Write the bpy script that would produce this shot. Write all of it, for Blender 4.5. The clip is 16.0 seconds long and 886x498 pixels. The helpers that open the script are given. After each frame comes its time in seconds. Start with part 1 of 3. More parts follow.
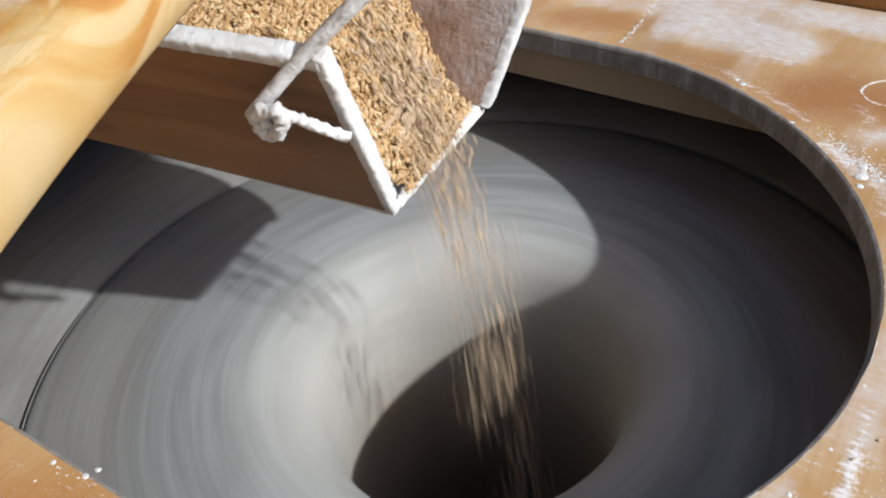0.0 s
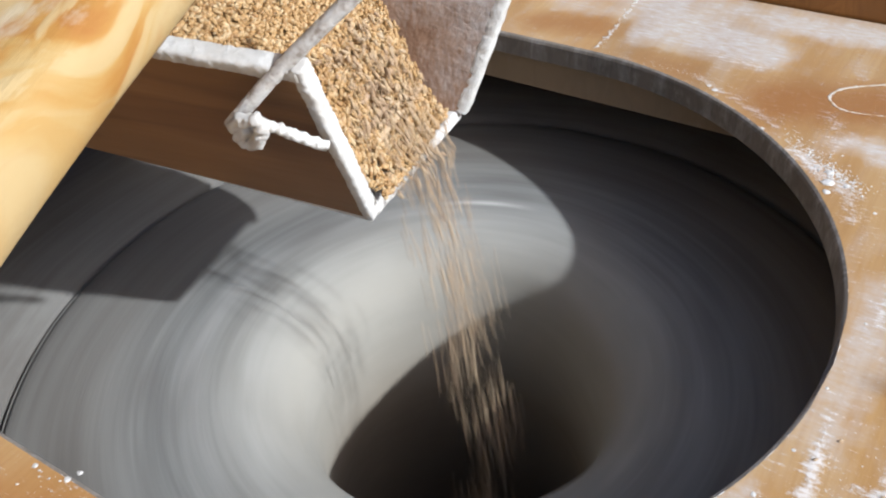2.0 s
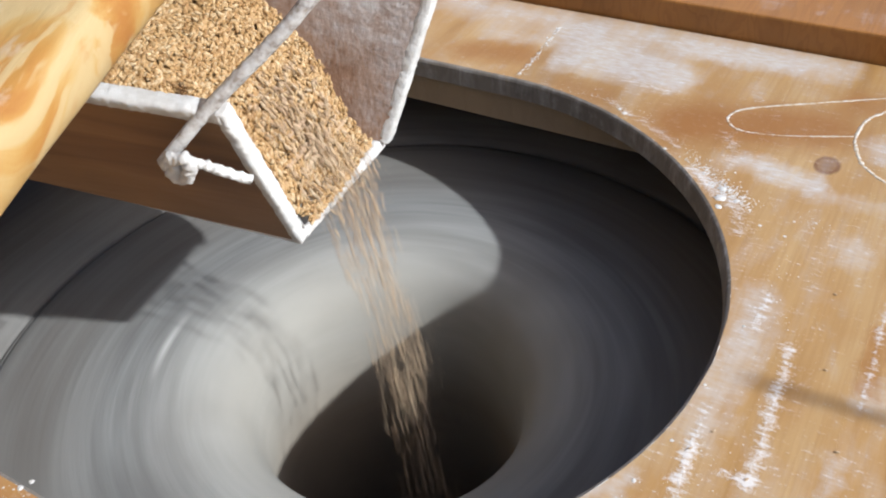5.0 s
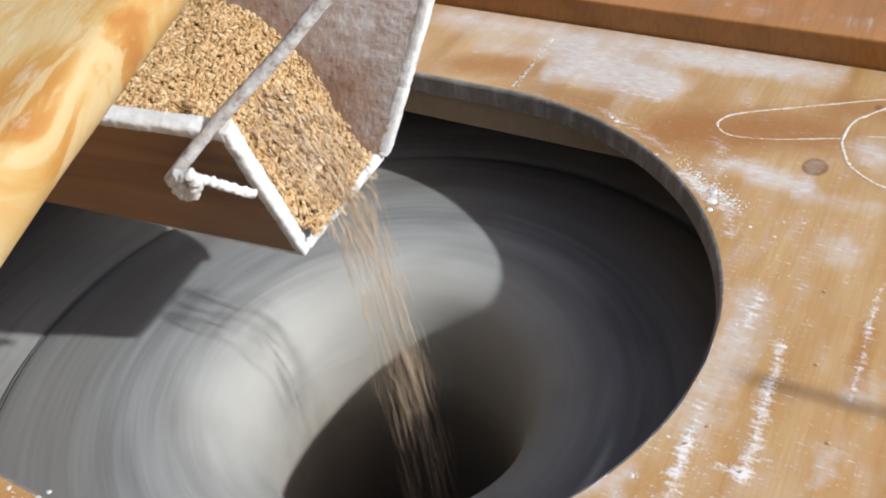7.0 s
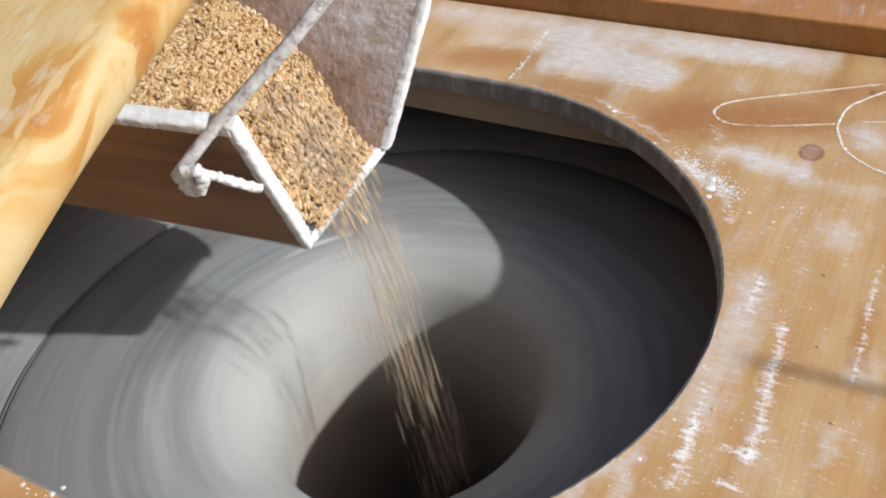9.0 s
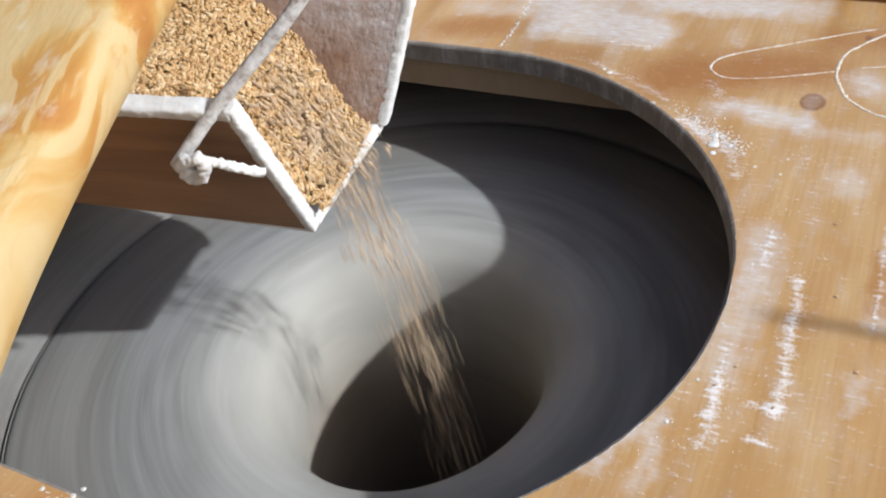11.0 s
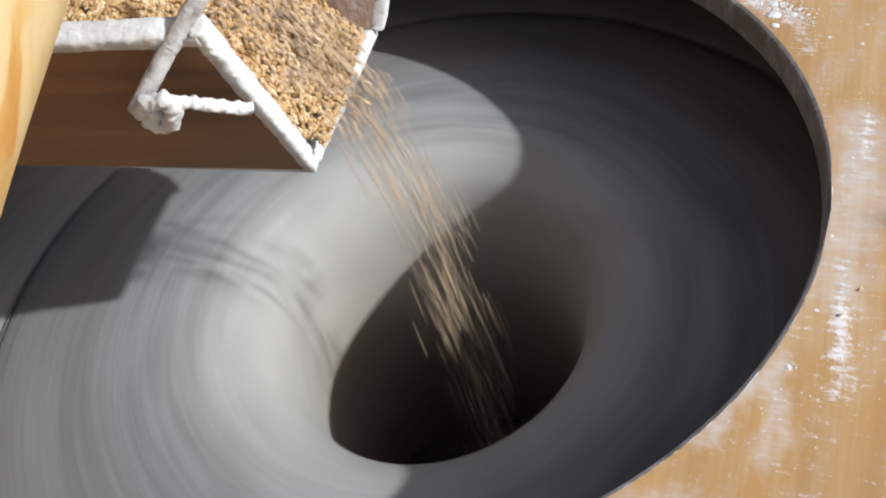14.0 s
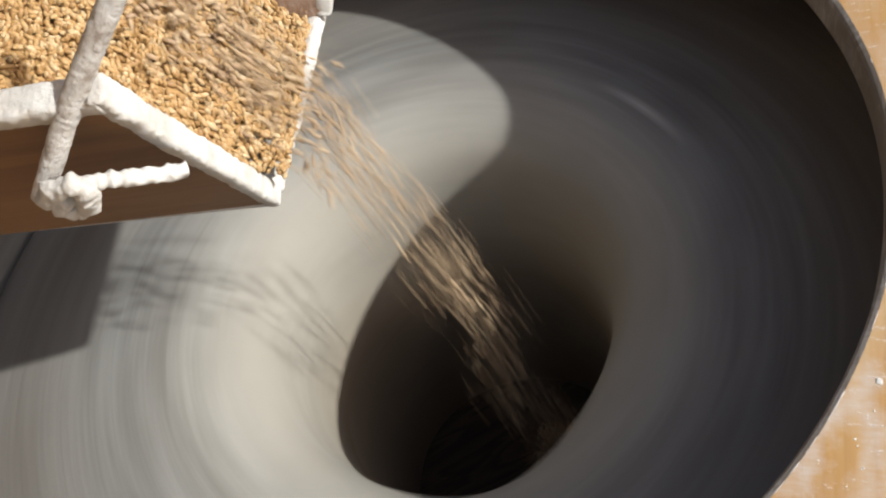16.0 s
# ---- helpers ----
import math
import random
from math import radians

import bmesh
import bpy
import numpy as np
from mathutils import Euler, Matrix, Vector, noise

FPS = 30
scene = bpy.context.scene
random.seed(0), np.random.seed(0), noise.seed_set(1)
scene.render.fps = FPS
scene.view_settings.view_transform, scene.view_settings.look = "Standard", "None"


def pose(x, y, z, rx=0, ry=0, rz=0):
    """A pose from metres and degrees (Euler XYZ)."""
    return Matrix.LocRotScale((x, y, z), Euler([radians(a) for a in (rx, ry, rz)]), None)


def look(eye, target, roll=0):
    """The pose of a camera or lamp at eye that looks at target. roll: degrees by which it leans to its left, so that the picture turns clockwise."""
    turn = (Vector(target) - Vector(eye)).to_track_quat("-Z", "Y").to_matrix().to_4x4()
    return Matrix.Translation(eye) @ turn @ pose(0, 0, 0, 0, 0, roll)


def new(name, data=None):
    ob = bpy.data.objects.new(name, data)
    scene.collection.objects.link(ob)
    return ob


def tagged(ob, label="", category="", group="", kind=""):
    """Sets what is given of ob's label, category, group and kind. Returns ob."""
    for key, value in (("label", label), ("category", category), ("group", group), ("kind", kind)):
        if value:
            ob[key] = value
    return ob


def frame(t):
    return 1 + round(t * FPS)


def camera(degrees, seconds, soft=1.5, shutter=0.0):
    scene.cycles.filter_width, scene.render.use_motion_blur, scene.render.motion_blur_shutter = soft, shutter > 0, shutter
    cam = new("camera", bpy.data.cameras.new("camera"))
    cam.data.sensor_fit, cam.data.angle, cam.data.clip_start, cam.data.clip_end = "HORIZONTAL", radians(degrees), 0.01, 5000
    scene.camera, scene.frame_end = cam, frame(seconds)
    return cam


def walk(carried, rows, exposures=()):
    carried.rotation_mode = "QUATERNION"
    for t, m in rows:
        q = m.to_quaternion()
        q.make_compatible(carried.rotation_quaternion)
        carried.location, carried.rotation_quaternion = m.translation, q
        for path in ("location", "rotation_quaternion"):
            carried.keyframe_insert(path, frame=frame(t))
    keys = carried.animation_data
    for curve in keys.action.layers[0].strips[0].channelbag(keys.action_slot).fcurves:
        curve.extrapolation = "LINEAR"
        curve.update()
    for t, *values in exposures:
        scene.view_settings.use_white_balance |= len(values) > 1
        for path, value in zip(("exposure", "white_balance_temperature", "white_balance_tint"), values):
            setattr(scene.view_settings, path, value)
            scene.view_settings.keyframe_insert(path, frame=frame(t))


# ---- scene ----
cam = camera(53.0, 16.0, soft=2.1, shutter=0.6)
PATH = [
    (0, (0.05466, -0.01736, 0.44102), (0.03767, 0.75321, -0.19610), -5.930),
    (0.5, (0.04998, -0.01323, 0.44690), (0.03970, 0.75199, -0.19678), -5.502),
    (1, (0.04766, -0.01478, 0.45423), (0.04129, 0.75354, -0.18581), -4.998),
    (1.5, (0.04982, -0.01679, 0.45486), (0.04759, 0.75080, -0.18607), -4.826),
    (2, (0.05841, -0.02198, 0.45515), (0.06220, 0.74299, -0.18890), -4.910),
    (2.5, (0.06154, -0.02869, 0.45781), (0.07048, 0.73392, -0.18899), -4.891),
    (3, (0.06854, -0.03448, 0.46123), (0.08335, 0.72616, -0.18777), -4.862),
    (3.5, (0.07101, -0.03703, 0.46174), (0.09174, 0.72302, -0.18780), -4.662),
    (4, (0.08214, -0.04239, 0.47060), (0.10736, 0.71861, -0.17767), -4.581),
    (4.5, (0.09624, -0.05472, 0.48372), (0.12635, 0.70834, -0.16190), -4.585),
    (5, (0.10071, -0.07047, 0.49942), (0.13422, 0.69914, -0.13821), -4.917),
    (7.5, (0.10185, -0.09012, 0.50998), (0.13773, 0.68937, -0.11540), -6.744),
    (8, (0.09942, -0.09037, 0.51031), (0.14000, 0.68935, -0.11450), -6.990),
    (8.5, (0.09521, -0.09127, 0.51002), (0.13351, 0.68582, -0.11821), -7.239),
    (9, (0.09160, -0.09640, 0.51230), (0.13229, 0.67844, -0.11854), -7.154),
    (11.5, (0.06357, -0.07538, 0.50076), (0.11488, 0.66795, -0.16619), -11.340),
    (12, (0.04949, -0.05738, 0.48849), (0.10076, 0.67083, -0.19494), -12.285),
    (12.5, (0.04208, -0.03375, 0.47583), (0.09141, 0.67902, -0.22383), -13.293),
    (13, (0.04504, -0.01691, 0.45915), (0.09526, 0.67857, -0.25764), -14.440),
    (13.5, (0.04193, 0.01318, 0.44817), (0.09930, 0.69300, -0.28296), -14.702),
    (14, (0.03856, 0.04053, 0.44338), (0.09866, 0.70973, -0.29727), -15.343),
    (14.5, (0.04825, 0.06622, 0.43306), (0.10060, 0.72226, -0.31985), -17.330),
    (15, (0.05269, 0.09493, 0.42894), (0.10141, 0.73596, -0.33686), -20.270),
    (15.5, (0.05930, 0.12830, 0.42515), (0.10420, 0.73730, -0.36530), -23.100),
    (16, (0.06541, 0.15292, 0.41825), (0.09602, 0.74051, -0.38976), -25.632),
]
walk(cam, [(t, look(eye, target, roll)) for t, eye, target, roll in PATH],
     [(0, 0.66, 6050, 10), (5, 0.69, 6100, 10), (15.0, 0.68, 6050, 10), (15.5, 0.68, 6400, 10), (16, 0.66, 6850, 10)])

# ---- world, sun, exposure ----
SUN_TO = Vector((1.165, -0.735, 1.0)).normalized()  # towards the sun
world = bpy.data.worlds.new("sky")
scene.world = world
world.use_nodes = True
wn = world.node_tree.nodes
sky = wn.new("ShaderNodeTexSky")
sky.sky_type, sky.sun_disc = "NISHITA", False
sky.dust_density, sky.ozone_density, sky.air_density = 3.0, 0.8, 1.0
sky.sun_elevation = math.asin(SUN_TO.z)
sky.sun_rotation = math.atan2(SUN_TO.x, SUN_TO.y)
world.node_tree.links.new(sky.outputs["Color"], wn["Background"].inputs["Color"])
wn["Background"].inputs["Strength"].default_value = 0.112
sun_data = bpy.data.lights.new("sun", "SUN")
sun_data.energy, sun_data.angle, sun_data.color = 4.15, radians(1.3), (0.962, 0.99, 0.985)
sun = new("sun", sun_data)
sun.matrix_world = look(SUN_TO * 5, (0, 0, 0))

# ---- materials ----
FLOUR = (0.47, 0.468, 0.472, 1)


class Nodes:
    """A node material in the making."""

    def __init__(self, name, rough=0.6, spec=0.4):
        self.mat = bpy.data.materials.new(name)
        self.mat.use_nodes = True
        self.tree = self.mat.node_tree
        self.bsdf = self.tree.nodes["Principled BSDF"]
        self.bsdf.inputs["Roughness"].default_value = rough
        self.bsdf.inputs["Specular IOR Level"].default_value = spec

    def add(self, kind, ins=None, **props):
        node = self.tree.nodes.new(kind)
        for key, value in props.items():
            if key == "operation":
                node.operation = value
            elif key == "data_type":
                node.data_type = value
            elif key == "vector_type":
                node.vector_type = value
            elif key == "blend_type":
                node.blend_type = value
        for key, value in (ins or {}).items():
            self.set(node.inputs[key], value)
        return node

    def set(self, socket, value):
        if hasattr(value, "is_output"):
            self.tree.links.new(value, socket)
        else:
            socket.default_value = value

    def object_coords(self, scale=(1, 1, 1), turn=0.0, shift=(0, 0, 0)):
        tex = self.add("ShaderNodeTexCoord").outputs["Object"]
        return self.add("ShaderNodeMapping", {"Vector": tex, "Scale": scale, "Rotation": (0, 0, turn), "Location": shift}).outputs["Vector"]

    def noise(self, vector, scale, detail=4.0, rough=0.55, distort=0.0):
        node = self.add("ShaderNodeTexNoise", {"Vector": vector, "Scale": scale, "Detail": detail, "Roughness": rough, "Distortion": distort})
        return node.outputs["Fac"]

    def ramp(self, fac, stops):
        node = self.add("ShaderNodeValToRGB", {"Fac": fac})
        ramp = node.color_ramp
        while len(ramp.elements) < len(stops):
            ramp.elements.new(0.5)
        for element, (place, color) in zip(ramp.elements, stops):
            element.position = place
            element.color = color if isinstance(color, tuple) else (color, color, color, 1)
        return node.outputs["Color"]

    def mix(self, fac, a, b, blend="MIX"):
        node = self.add("ShaderNodeMix", data_type="RGBA", blend_type=blend)
        self.set(node.inputs[0], fac)
        self.set(node.inputs[6], a)
        self.set(node.inputs[7], b)
        return node.outputs[2]

    def math(self, op, a, b=0.0):
        return self.add("ShaderNodeMath", {0: a, 1: b}, operation=op).outputs[0]

    def bump(self, height, strength, distance):
        node = self.add("ShaderNodeBump", {"Height": height, "Strength": strength, "Distance": distance})
        self.set(self.bsdf.inputs["Normal"], node.outputs["Normal"])

    def color(self, value):
        self.set(self.bsdf.inputs["Base Color"], value)
        return self


def rgb(r, g, b):
    return (r, g, b, 1)


def wood(name, dark, light, turn, flour=0.5, rough=0.42, rings=26.0, tone=0.25, spots=(), depth=1.0, knots=(), above=None, relief=0.25):
    """Planed pine with its grain along the local direction turn, dusted with flour."""
    m = Nodes(name, rough)
    grain = m.object_coords((1.0, 9.0, 3.0), -turn)
    low = m.noise(grain, 3.0, 3.0, 0.5, 0.6)
    fine = m.noise(m.object_coords((3.0, 60.0, 20.0), -turn), 6.0, 4.0, 0.6)
    bands = m.math("FRACT", m.math("MULTIPLY", low, rings * 0.3))
    tint = m.mix(m.math("MULTIPLY", m.ramp(bands, [(0.0, 0.0), (0.45, 0.15), (0.85, 1.0), (1.0, 0.0)]), depth), light, dark)
    tint = m.mix(m.math("MULTIPLY", fine, 0.35), tint, dark)
    wide = m.ramp(m.noise(m.object_coords((2.0, 4.0, 2.0), -turn), 2.2, 2.0), [(0.3, 1 - tone), (0.7, 1.0)])
    tint = m.mix(1.0, tint, wide, "MULTIPLY")
    if knots:                                    # dark knots, with the grain bent round them
        at = m.add("ShaderNodeSeparateXYZ", {"Vector": m.object_coords()})
        for cx, cy, rx, ry in knots:
            dx = m.math("DIVIDE", m.math("SUBTRACT", at.outputs[0], cx), rx)
            dy = m.math("DIVIDE", m.math("SUBTRACT", at.outputs[1], cy), ry)
            far = m.math("ADD", m.math("SQRT", m.math("ADD", m.math("MULTIPLY", dx, dx), m.math("MULTIPLY", dy, dy))), m.math("MULTIPLY", fine, 0.25))
            tint = m.mix(m.ramp(far, [(0.15, 0.75), (0.5, 0.5), (0.7, 0.15), (1.0, 0.0)]), tint, rgb(dark[0] * 0.5, dark[1] * 0.4, dark[2] * 0.35))
    rnd = m.add("ShaderNodeObjectInfo").outputs["Random"]
    tint = m.mix(1.0, tint, m.ramp(rnd, [(0.0, 0.86), (1.0, 1.08)]), "MULTIPLY")
    if flour > 0:
        patch = m.noise(m.object_coords((3.6, 20.0, 4.0), -turn, (0.31, 0.2, 0.0)), 1.7, 6.0, 0.66, 0.5)
        speck = m.noise(m.object_coords((18.0, 90.0, 30.0), -turn), 2.0, 3.0, 0.7)
        comb = m.noise(m.object_coords((170.0, 16.0, 40.0), -turn), 1.6, 3.0, 0.65)
        cover = m.math("ADD", m.math("ADD", m.math("MULTIPLY", patch, 0.70), m.math("MULTIPLY", speck, 0.22)), m.math("MULTIPLY", comb, 0.34))
        low_edge = 0.87 - 0.36 * flour
        if spots:                                # flour lies thicker here
            sep = m.add("ShaderNodeSeparateXYZ", {"Vector": m.object_coords()})
            for cx, cy, rx, ry, more in spots:
                dx = m.math("DIVIDE", m.math("SUBTRACT", sep.outputs[0], cx), rx)
                dy = m.math("DIVIDE", m.math("SUBTRACT", sep.outputs[1], cy), ry)
                far = m.math("ADD", m.math("MULTIPLY", dx, dx), m.math("MULTIPLY", dy, dy))
                cover = m.math("ADD", cover, m.math("MULTIPLY", m.math("MAXIMUM", m.math("SUBTRACT", 1.0, far), 0.0), more * 0.85))
        if above:                                # rubbed clean by the grain below a sloping line, floury above
            at = m.add("ShaderNodeSeparateXYZ", {"Vector": m.object_coords()})
            rise = m.math("ADD", m.math("ADD", m.math("MULTIPLY", at.outputs[0], above[0]), at.outputs[2]), above[1])
            rise = m.math("ADD", rise, m.math("MULTIPLY", m.noise(m.object_coords(), 22.0, 3.0), 0.05))
            cover = m.math("ADD", cover, m.ramp(m.math("DIVIDE", rise, above[2]), [(0.25, 0.0), (1.0, above[3])]))
        thick = m.ramp(m.noise(m.object_coords((22.0, 130.0, 40.0), -turn), 1.3, 5.0, 0.72), [(0.40, 0.40), (0.60, 1.0)])
        cover = m.math("MULTIPLY", m.ramp(cover, [(low_edge - 0.05, 0.0), (low_edge + 0.12, 0.42), (low_edge + 0.36, 0.80)]), thick)
        tint = m.mix(cover, tint, FLOUR)
        m.set(m.bsdf.inputs["Roughness"], m.ramp(cover, [(0.0, rough), (0.5, 0.9)]))
    m.color(tint)
    height = m.math("ADD", fine, m.math("MULTIPLY", low, 0.5))
    if relief > 0.3:                             # crumbs of caked flour
        height = m.math("ADD", height, m.math("MULTIPLY", m.noise(m.object_coords(), 95.0, 5.0, 0.7), 2.6))
    m.bump(height, relief, 0.002)
    return m.mat


def blotched_pine(name):
    """Slab-cut yellow pine: pale sapwood with bold amber clouds, pale flame lines and a few knots."""
    m = Nodes(name, 0.5, 0.35)
    swirl = m.add("ShaderNodeTexNoise", {"Vector": m.object_coords((5.0, 9.0, 9.0)), "Scale": 1.6, "Detail": 3.0, "Roughness": 0.5}).outputs["Color"]
    base = m.add("ShaderNodeVectorMath", {0: m.object_coords((10.0, 20.0, 20.0), 0.22), 1: swirl}, operation="ADD").outputs[0]
    cloud = m.noise(base, 1.0, 4.0, 0.52, 0.9)
    flame = m.noise(m.add("ShaderNodeVectorMath", {0: m.object_coords((13.0, 62.0, 30.0), 0.30), 1: swirl}, operation="ADD").outputs[0], 1.0, 3.0, 0.5, 1.4)
    fine = m.noise(m.object_coords((14.0, 120.0, 40.0)), 3.0, 4.0, 0.6)
    tint = m.ramp(cloud, [(0.40, rgb(0.360, 0.275, 0.140)), (0.47, rgb(0.345, 0.240, 0.100)), (0.53, rgb(0.325, 0.198, 0.064)), (0.60, rgb(0.290, 0.145, 0.034)), (0.70, rgb(0.255, 0.105, 0.022))])
    tint = m.mix(m.ramp(flame, [(0.52, 0.0), (0.58, 0.75), (0.70, 0.85)]), tint, rgb(0.370, 0.285, 0.148))
    tint = m.mix(m.ramp(flame, [(0.30, 0.5), (0.40, 0.0)]), tint, rgb(0.29, 0.135, 0.034))
    tint = m.mix(m.math("MULTIPLY", fine, 0.22), tint, rgb(0.33, 0.175, 0.065))
    dust = m.noise(m.object_coords((14.0, 40.0, 20.0), 0.3), 1.4, 5.0, 0.65)
    tint = m.mix(m.ramp(dust, [(0.58, 0.0), (0.68, 0.5)]), tint, rgb(0.40, 0.36, 0.28))
    m.color(tint)
    m.bump(m.math("ADD", fine, flame), 0.22, 0.002)
    return m.mat


def caked_flour(name):
    m = Nodes(name, 0.95, 0.15)
    co = m.object_coords()
    lumps = m.noise(co, 160.0, 6.0, 0.68)
    m.color(m.ramp(m.noise(co, 40.0, 4.0, 0.6), [(0.3, rgb(0.396, 0.376, 0.356)), (0.6, rgb(0.528, 0.521, 0.508))]))
    m.bump(lumps, 0.55, 0.003)
    return m.mat


def stone_material():
    """Dressed millstone, dusted with flour; rings where it wears as it turns."""
    m = Nodes("millstone", 0.92, 0.2)
    tex = m.add("ShaderNodeTexCoord").outputs["Object"]
    sep = m.add("ShaderNodeSeparateXYZ", {"Vector": tex})
    x, y, z = (sep.outputs[n] for n in range(3))
    r = m.math("SQRT", m.math("ADD", m.math("MULTIPLY", x, x), m.math("MULTIPLY", y, y)))
    ux, uy = m.math("DIVIDE", x, r), m.math("DIVIDE", y, r)
    path = m.math("SUBTRACT", r, m.math("MULTIPLY", z, 0.8))

    def ring(k, turns, detail=4.0):
        co = m.add("ShaderNodeCombineXYZ", {0: m.math("MULTIPLY", ux, turns), 1: m.math("MULTIPLY", uy, turns), 2: m.math("MULTIPLY", path, k)}).outputs[0]
        return m.noise(co, 1.0, detail, 0.6)

    tint = m.ramp(ring(26.0, 0.9), [(0.30, rgb(0.120, 0.126, 0.126)), (0.5, rgb(0.190, 0.198, 0.197)), (0.68, rgb(0.264, 0.270, 0.267))])
    tint = m.mix(m.ramp(ring(110.0, 1.6), [(0.42, 0.0), (0.70, 0.6)]), tint, rgb(0.29, 0.297, 0.294))
    tint = m.mix(m.ramp(ring(18.0, 2.4), [(0.52, 0.0), (0.70, 0.7)]), tint, rgb(0.102, 0.102, 0.104))
    # a smear of flour on one side of the stone
    near = m.math("SUBTRACT", 1.0, m.math("DIVIDE", m.math("ABSOLUTE", m.math("SUBTRACT", r, 0.233)), 0.006))
    side = m.math("DIVIDE", m.math("SUBTRACT", ux, 0.985), 0.012)
    smear = m.math("MULTIPLY", m.math("MAXIMUM", near, 0.0), m.math("MINIMUM", m.math("MAXIMUM", side, 0.0), 1.0))
    tint = m.mix(smear, tint, rgb(0.52, 0.52, 0.50))
    # warm wheat dust down the eye
    inner = m.add("ShaderNodeMapRange", {"Value": r, "From Min": 0.145, "From Max": 0.265, "To Min": 0.75, "To Max": 0.0}).outputs[0]
    tint = m.mix(inner, tint, rgb(0.268, 0.247, 0.210))
    # outer stone is darker; the brown in it imitates the warm shade
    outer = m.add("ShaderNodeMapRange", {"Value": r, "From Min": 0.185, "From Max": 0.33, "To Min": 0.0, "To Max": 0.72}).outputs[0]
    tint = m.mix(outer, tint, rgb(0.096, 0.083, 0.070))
    # shade painted as brown that deepens down inside the eye
    deep_shade = m.add("ShaderNodeMapRange", {"Value": z, "From Min": -0.345, "From Max": -0.205, "To Min": 1.0, "To Max": 0.0}).outputs[0]
    tint = m.mix(m.math("MULTIPLY", m.math("POWER", deep_shade, 1.5), m.math("LESS_THAN", r, 0.3)), tint, rgb(0.185, 0.152, 0.115))
    m.color(tint)
    m.bump(m.math("ADD", ring(200.0, 6.0), ring(60.0, 1.0)), 0.25, 0.002)
    return m.mat


def wheat_material(name, dust):
    m = Nodes(name, 0.5, 0.35)
    rnd = m.add("ShaderNodeNewGeometry").outputs["Random Per Island"]
    tint = m.ramp(rnd, [(0.0, rgb(0.225, 0.125, 0.048)), (0.35, rgb(0.315, 0.193, 0.080)), (0.7, rgb(0.375, 0.250, 0.120)), (1.0, rgb(0.45, 0.35, 0.215))])
    tint = m.mix(m.math("MULTIPLY", m.noise(m.object_coords(), 700.0, 2.0), 0.3), tint, rgb(0.224, 0.119, 0.0462))
    tint = m.mix(dust, tint, rgb(0.40, 0.37, 0.345))
    m.color(tint)
    return m.mat


# flour on the deck, as strokes (x0, y0, x1, y1, half width, amount): rubbed-in haze, thick crust, and bare amber stains
HAZE = [(0.563, -0.053, 0.417, -0.050, 0.014, 0.50), (0.512, -0.146, 0.487, -0.145, 0.009, 0.5), (0.428, -0.136, 0.402, -0.137, 0.005, 0.4), (0.747, 0.015, 0.735, -0.053, 0.012, 0.75),
        (0.72, -0.062, 0.725, -0.122, 0.009, 0.35), (0.654, -0.104, 0.638, -0.105, 0.011, 0.5), (0.821, -0.098, 0.812, -0.107, 0.016, 0.5), (0.926, 0.264, 0.88, 0.126, 0.022, 0.5),
        (0.942, 0.138, 0.95, 0.02, 0.014, 0.45), (0.955, 0.452, 0.962, -0.02, 0.024, 0.62), (0.90, 0.36, 0.893, 0.14, 0.022, 0.42), (0.861, 0.251, 0.862, 0.122, 0.018, 0.6), (0.241, 0.054, 0.257, 0.015, 0.009, 0.4),
        (0.355, -0.02, 0.296, -0.021, 0.006, 0.4), (0.344, -0.011, 0.303, 0.012, 0.005, 0.5)]
CRUST = [(0.519, -0.087, 0.385, -0.092, 0.0045, 0.75), (0.397, -0.052, 0.343, -0.051, 0.006, 0.55), (0.386, -0.075, 0.387, -0.09, 0.0035, 0.7), (0.357, -0.079, 0.358, -0.092, 0.0035, 0.7),
         (0.57, -0.056, 0.528, -0.058, 0.004, 0.55), (0.713, 0.055, 0.677, 0.003, 0.008, 0.8), (0.801, 0.172, 0.746, 0.077, 0.004, 0.5), (0.661, -0.008, 0.641, -0.015, 0.008, 0.55),
         (0.437, -0.049, 0.368, -0.05, 0.0035, 0.5), (0.785, 0.038, 0.748, 0.022, 0.008, 0.35), (0.618, -0.142, 0.481, -0.143, 0.0025, 0.6), (0.178, 0.348, 0.14, 0.285, 0.006, 0.45), (0.85, 0.162, 0.843, 0.121, 0.008, 0.45)]
STAINS = [(0.788, 0.09, 0.833, -0.036, 0.036, 0.85), (0.898, -0.069, 0.909, -0.101, 0.022, 0.6), (0.845, 0.367, 0.86, 0.30, 0.022, 0.6), (0.10, 0.36, 0.12, 0.26, 0.05, 0.7), (0.562, -0.141, 0.50, -0.143, 0.007, 0.5), (0.813, 0.229, 0.805, 0.186, 0.018, 0.4)]


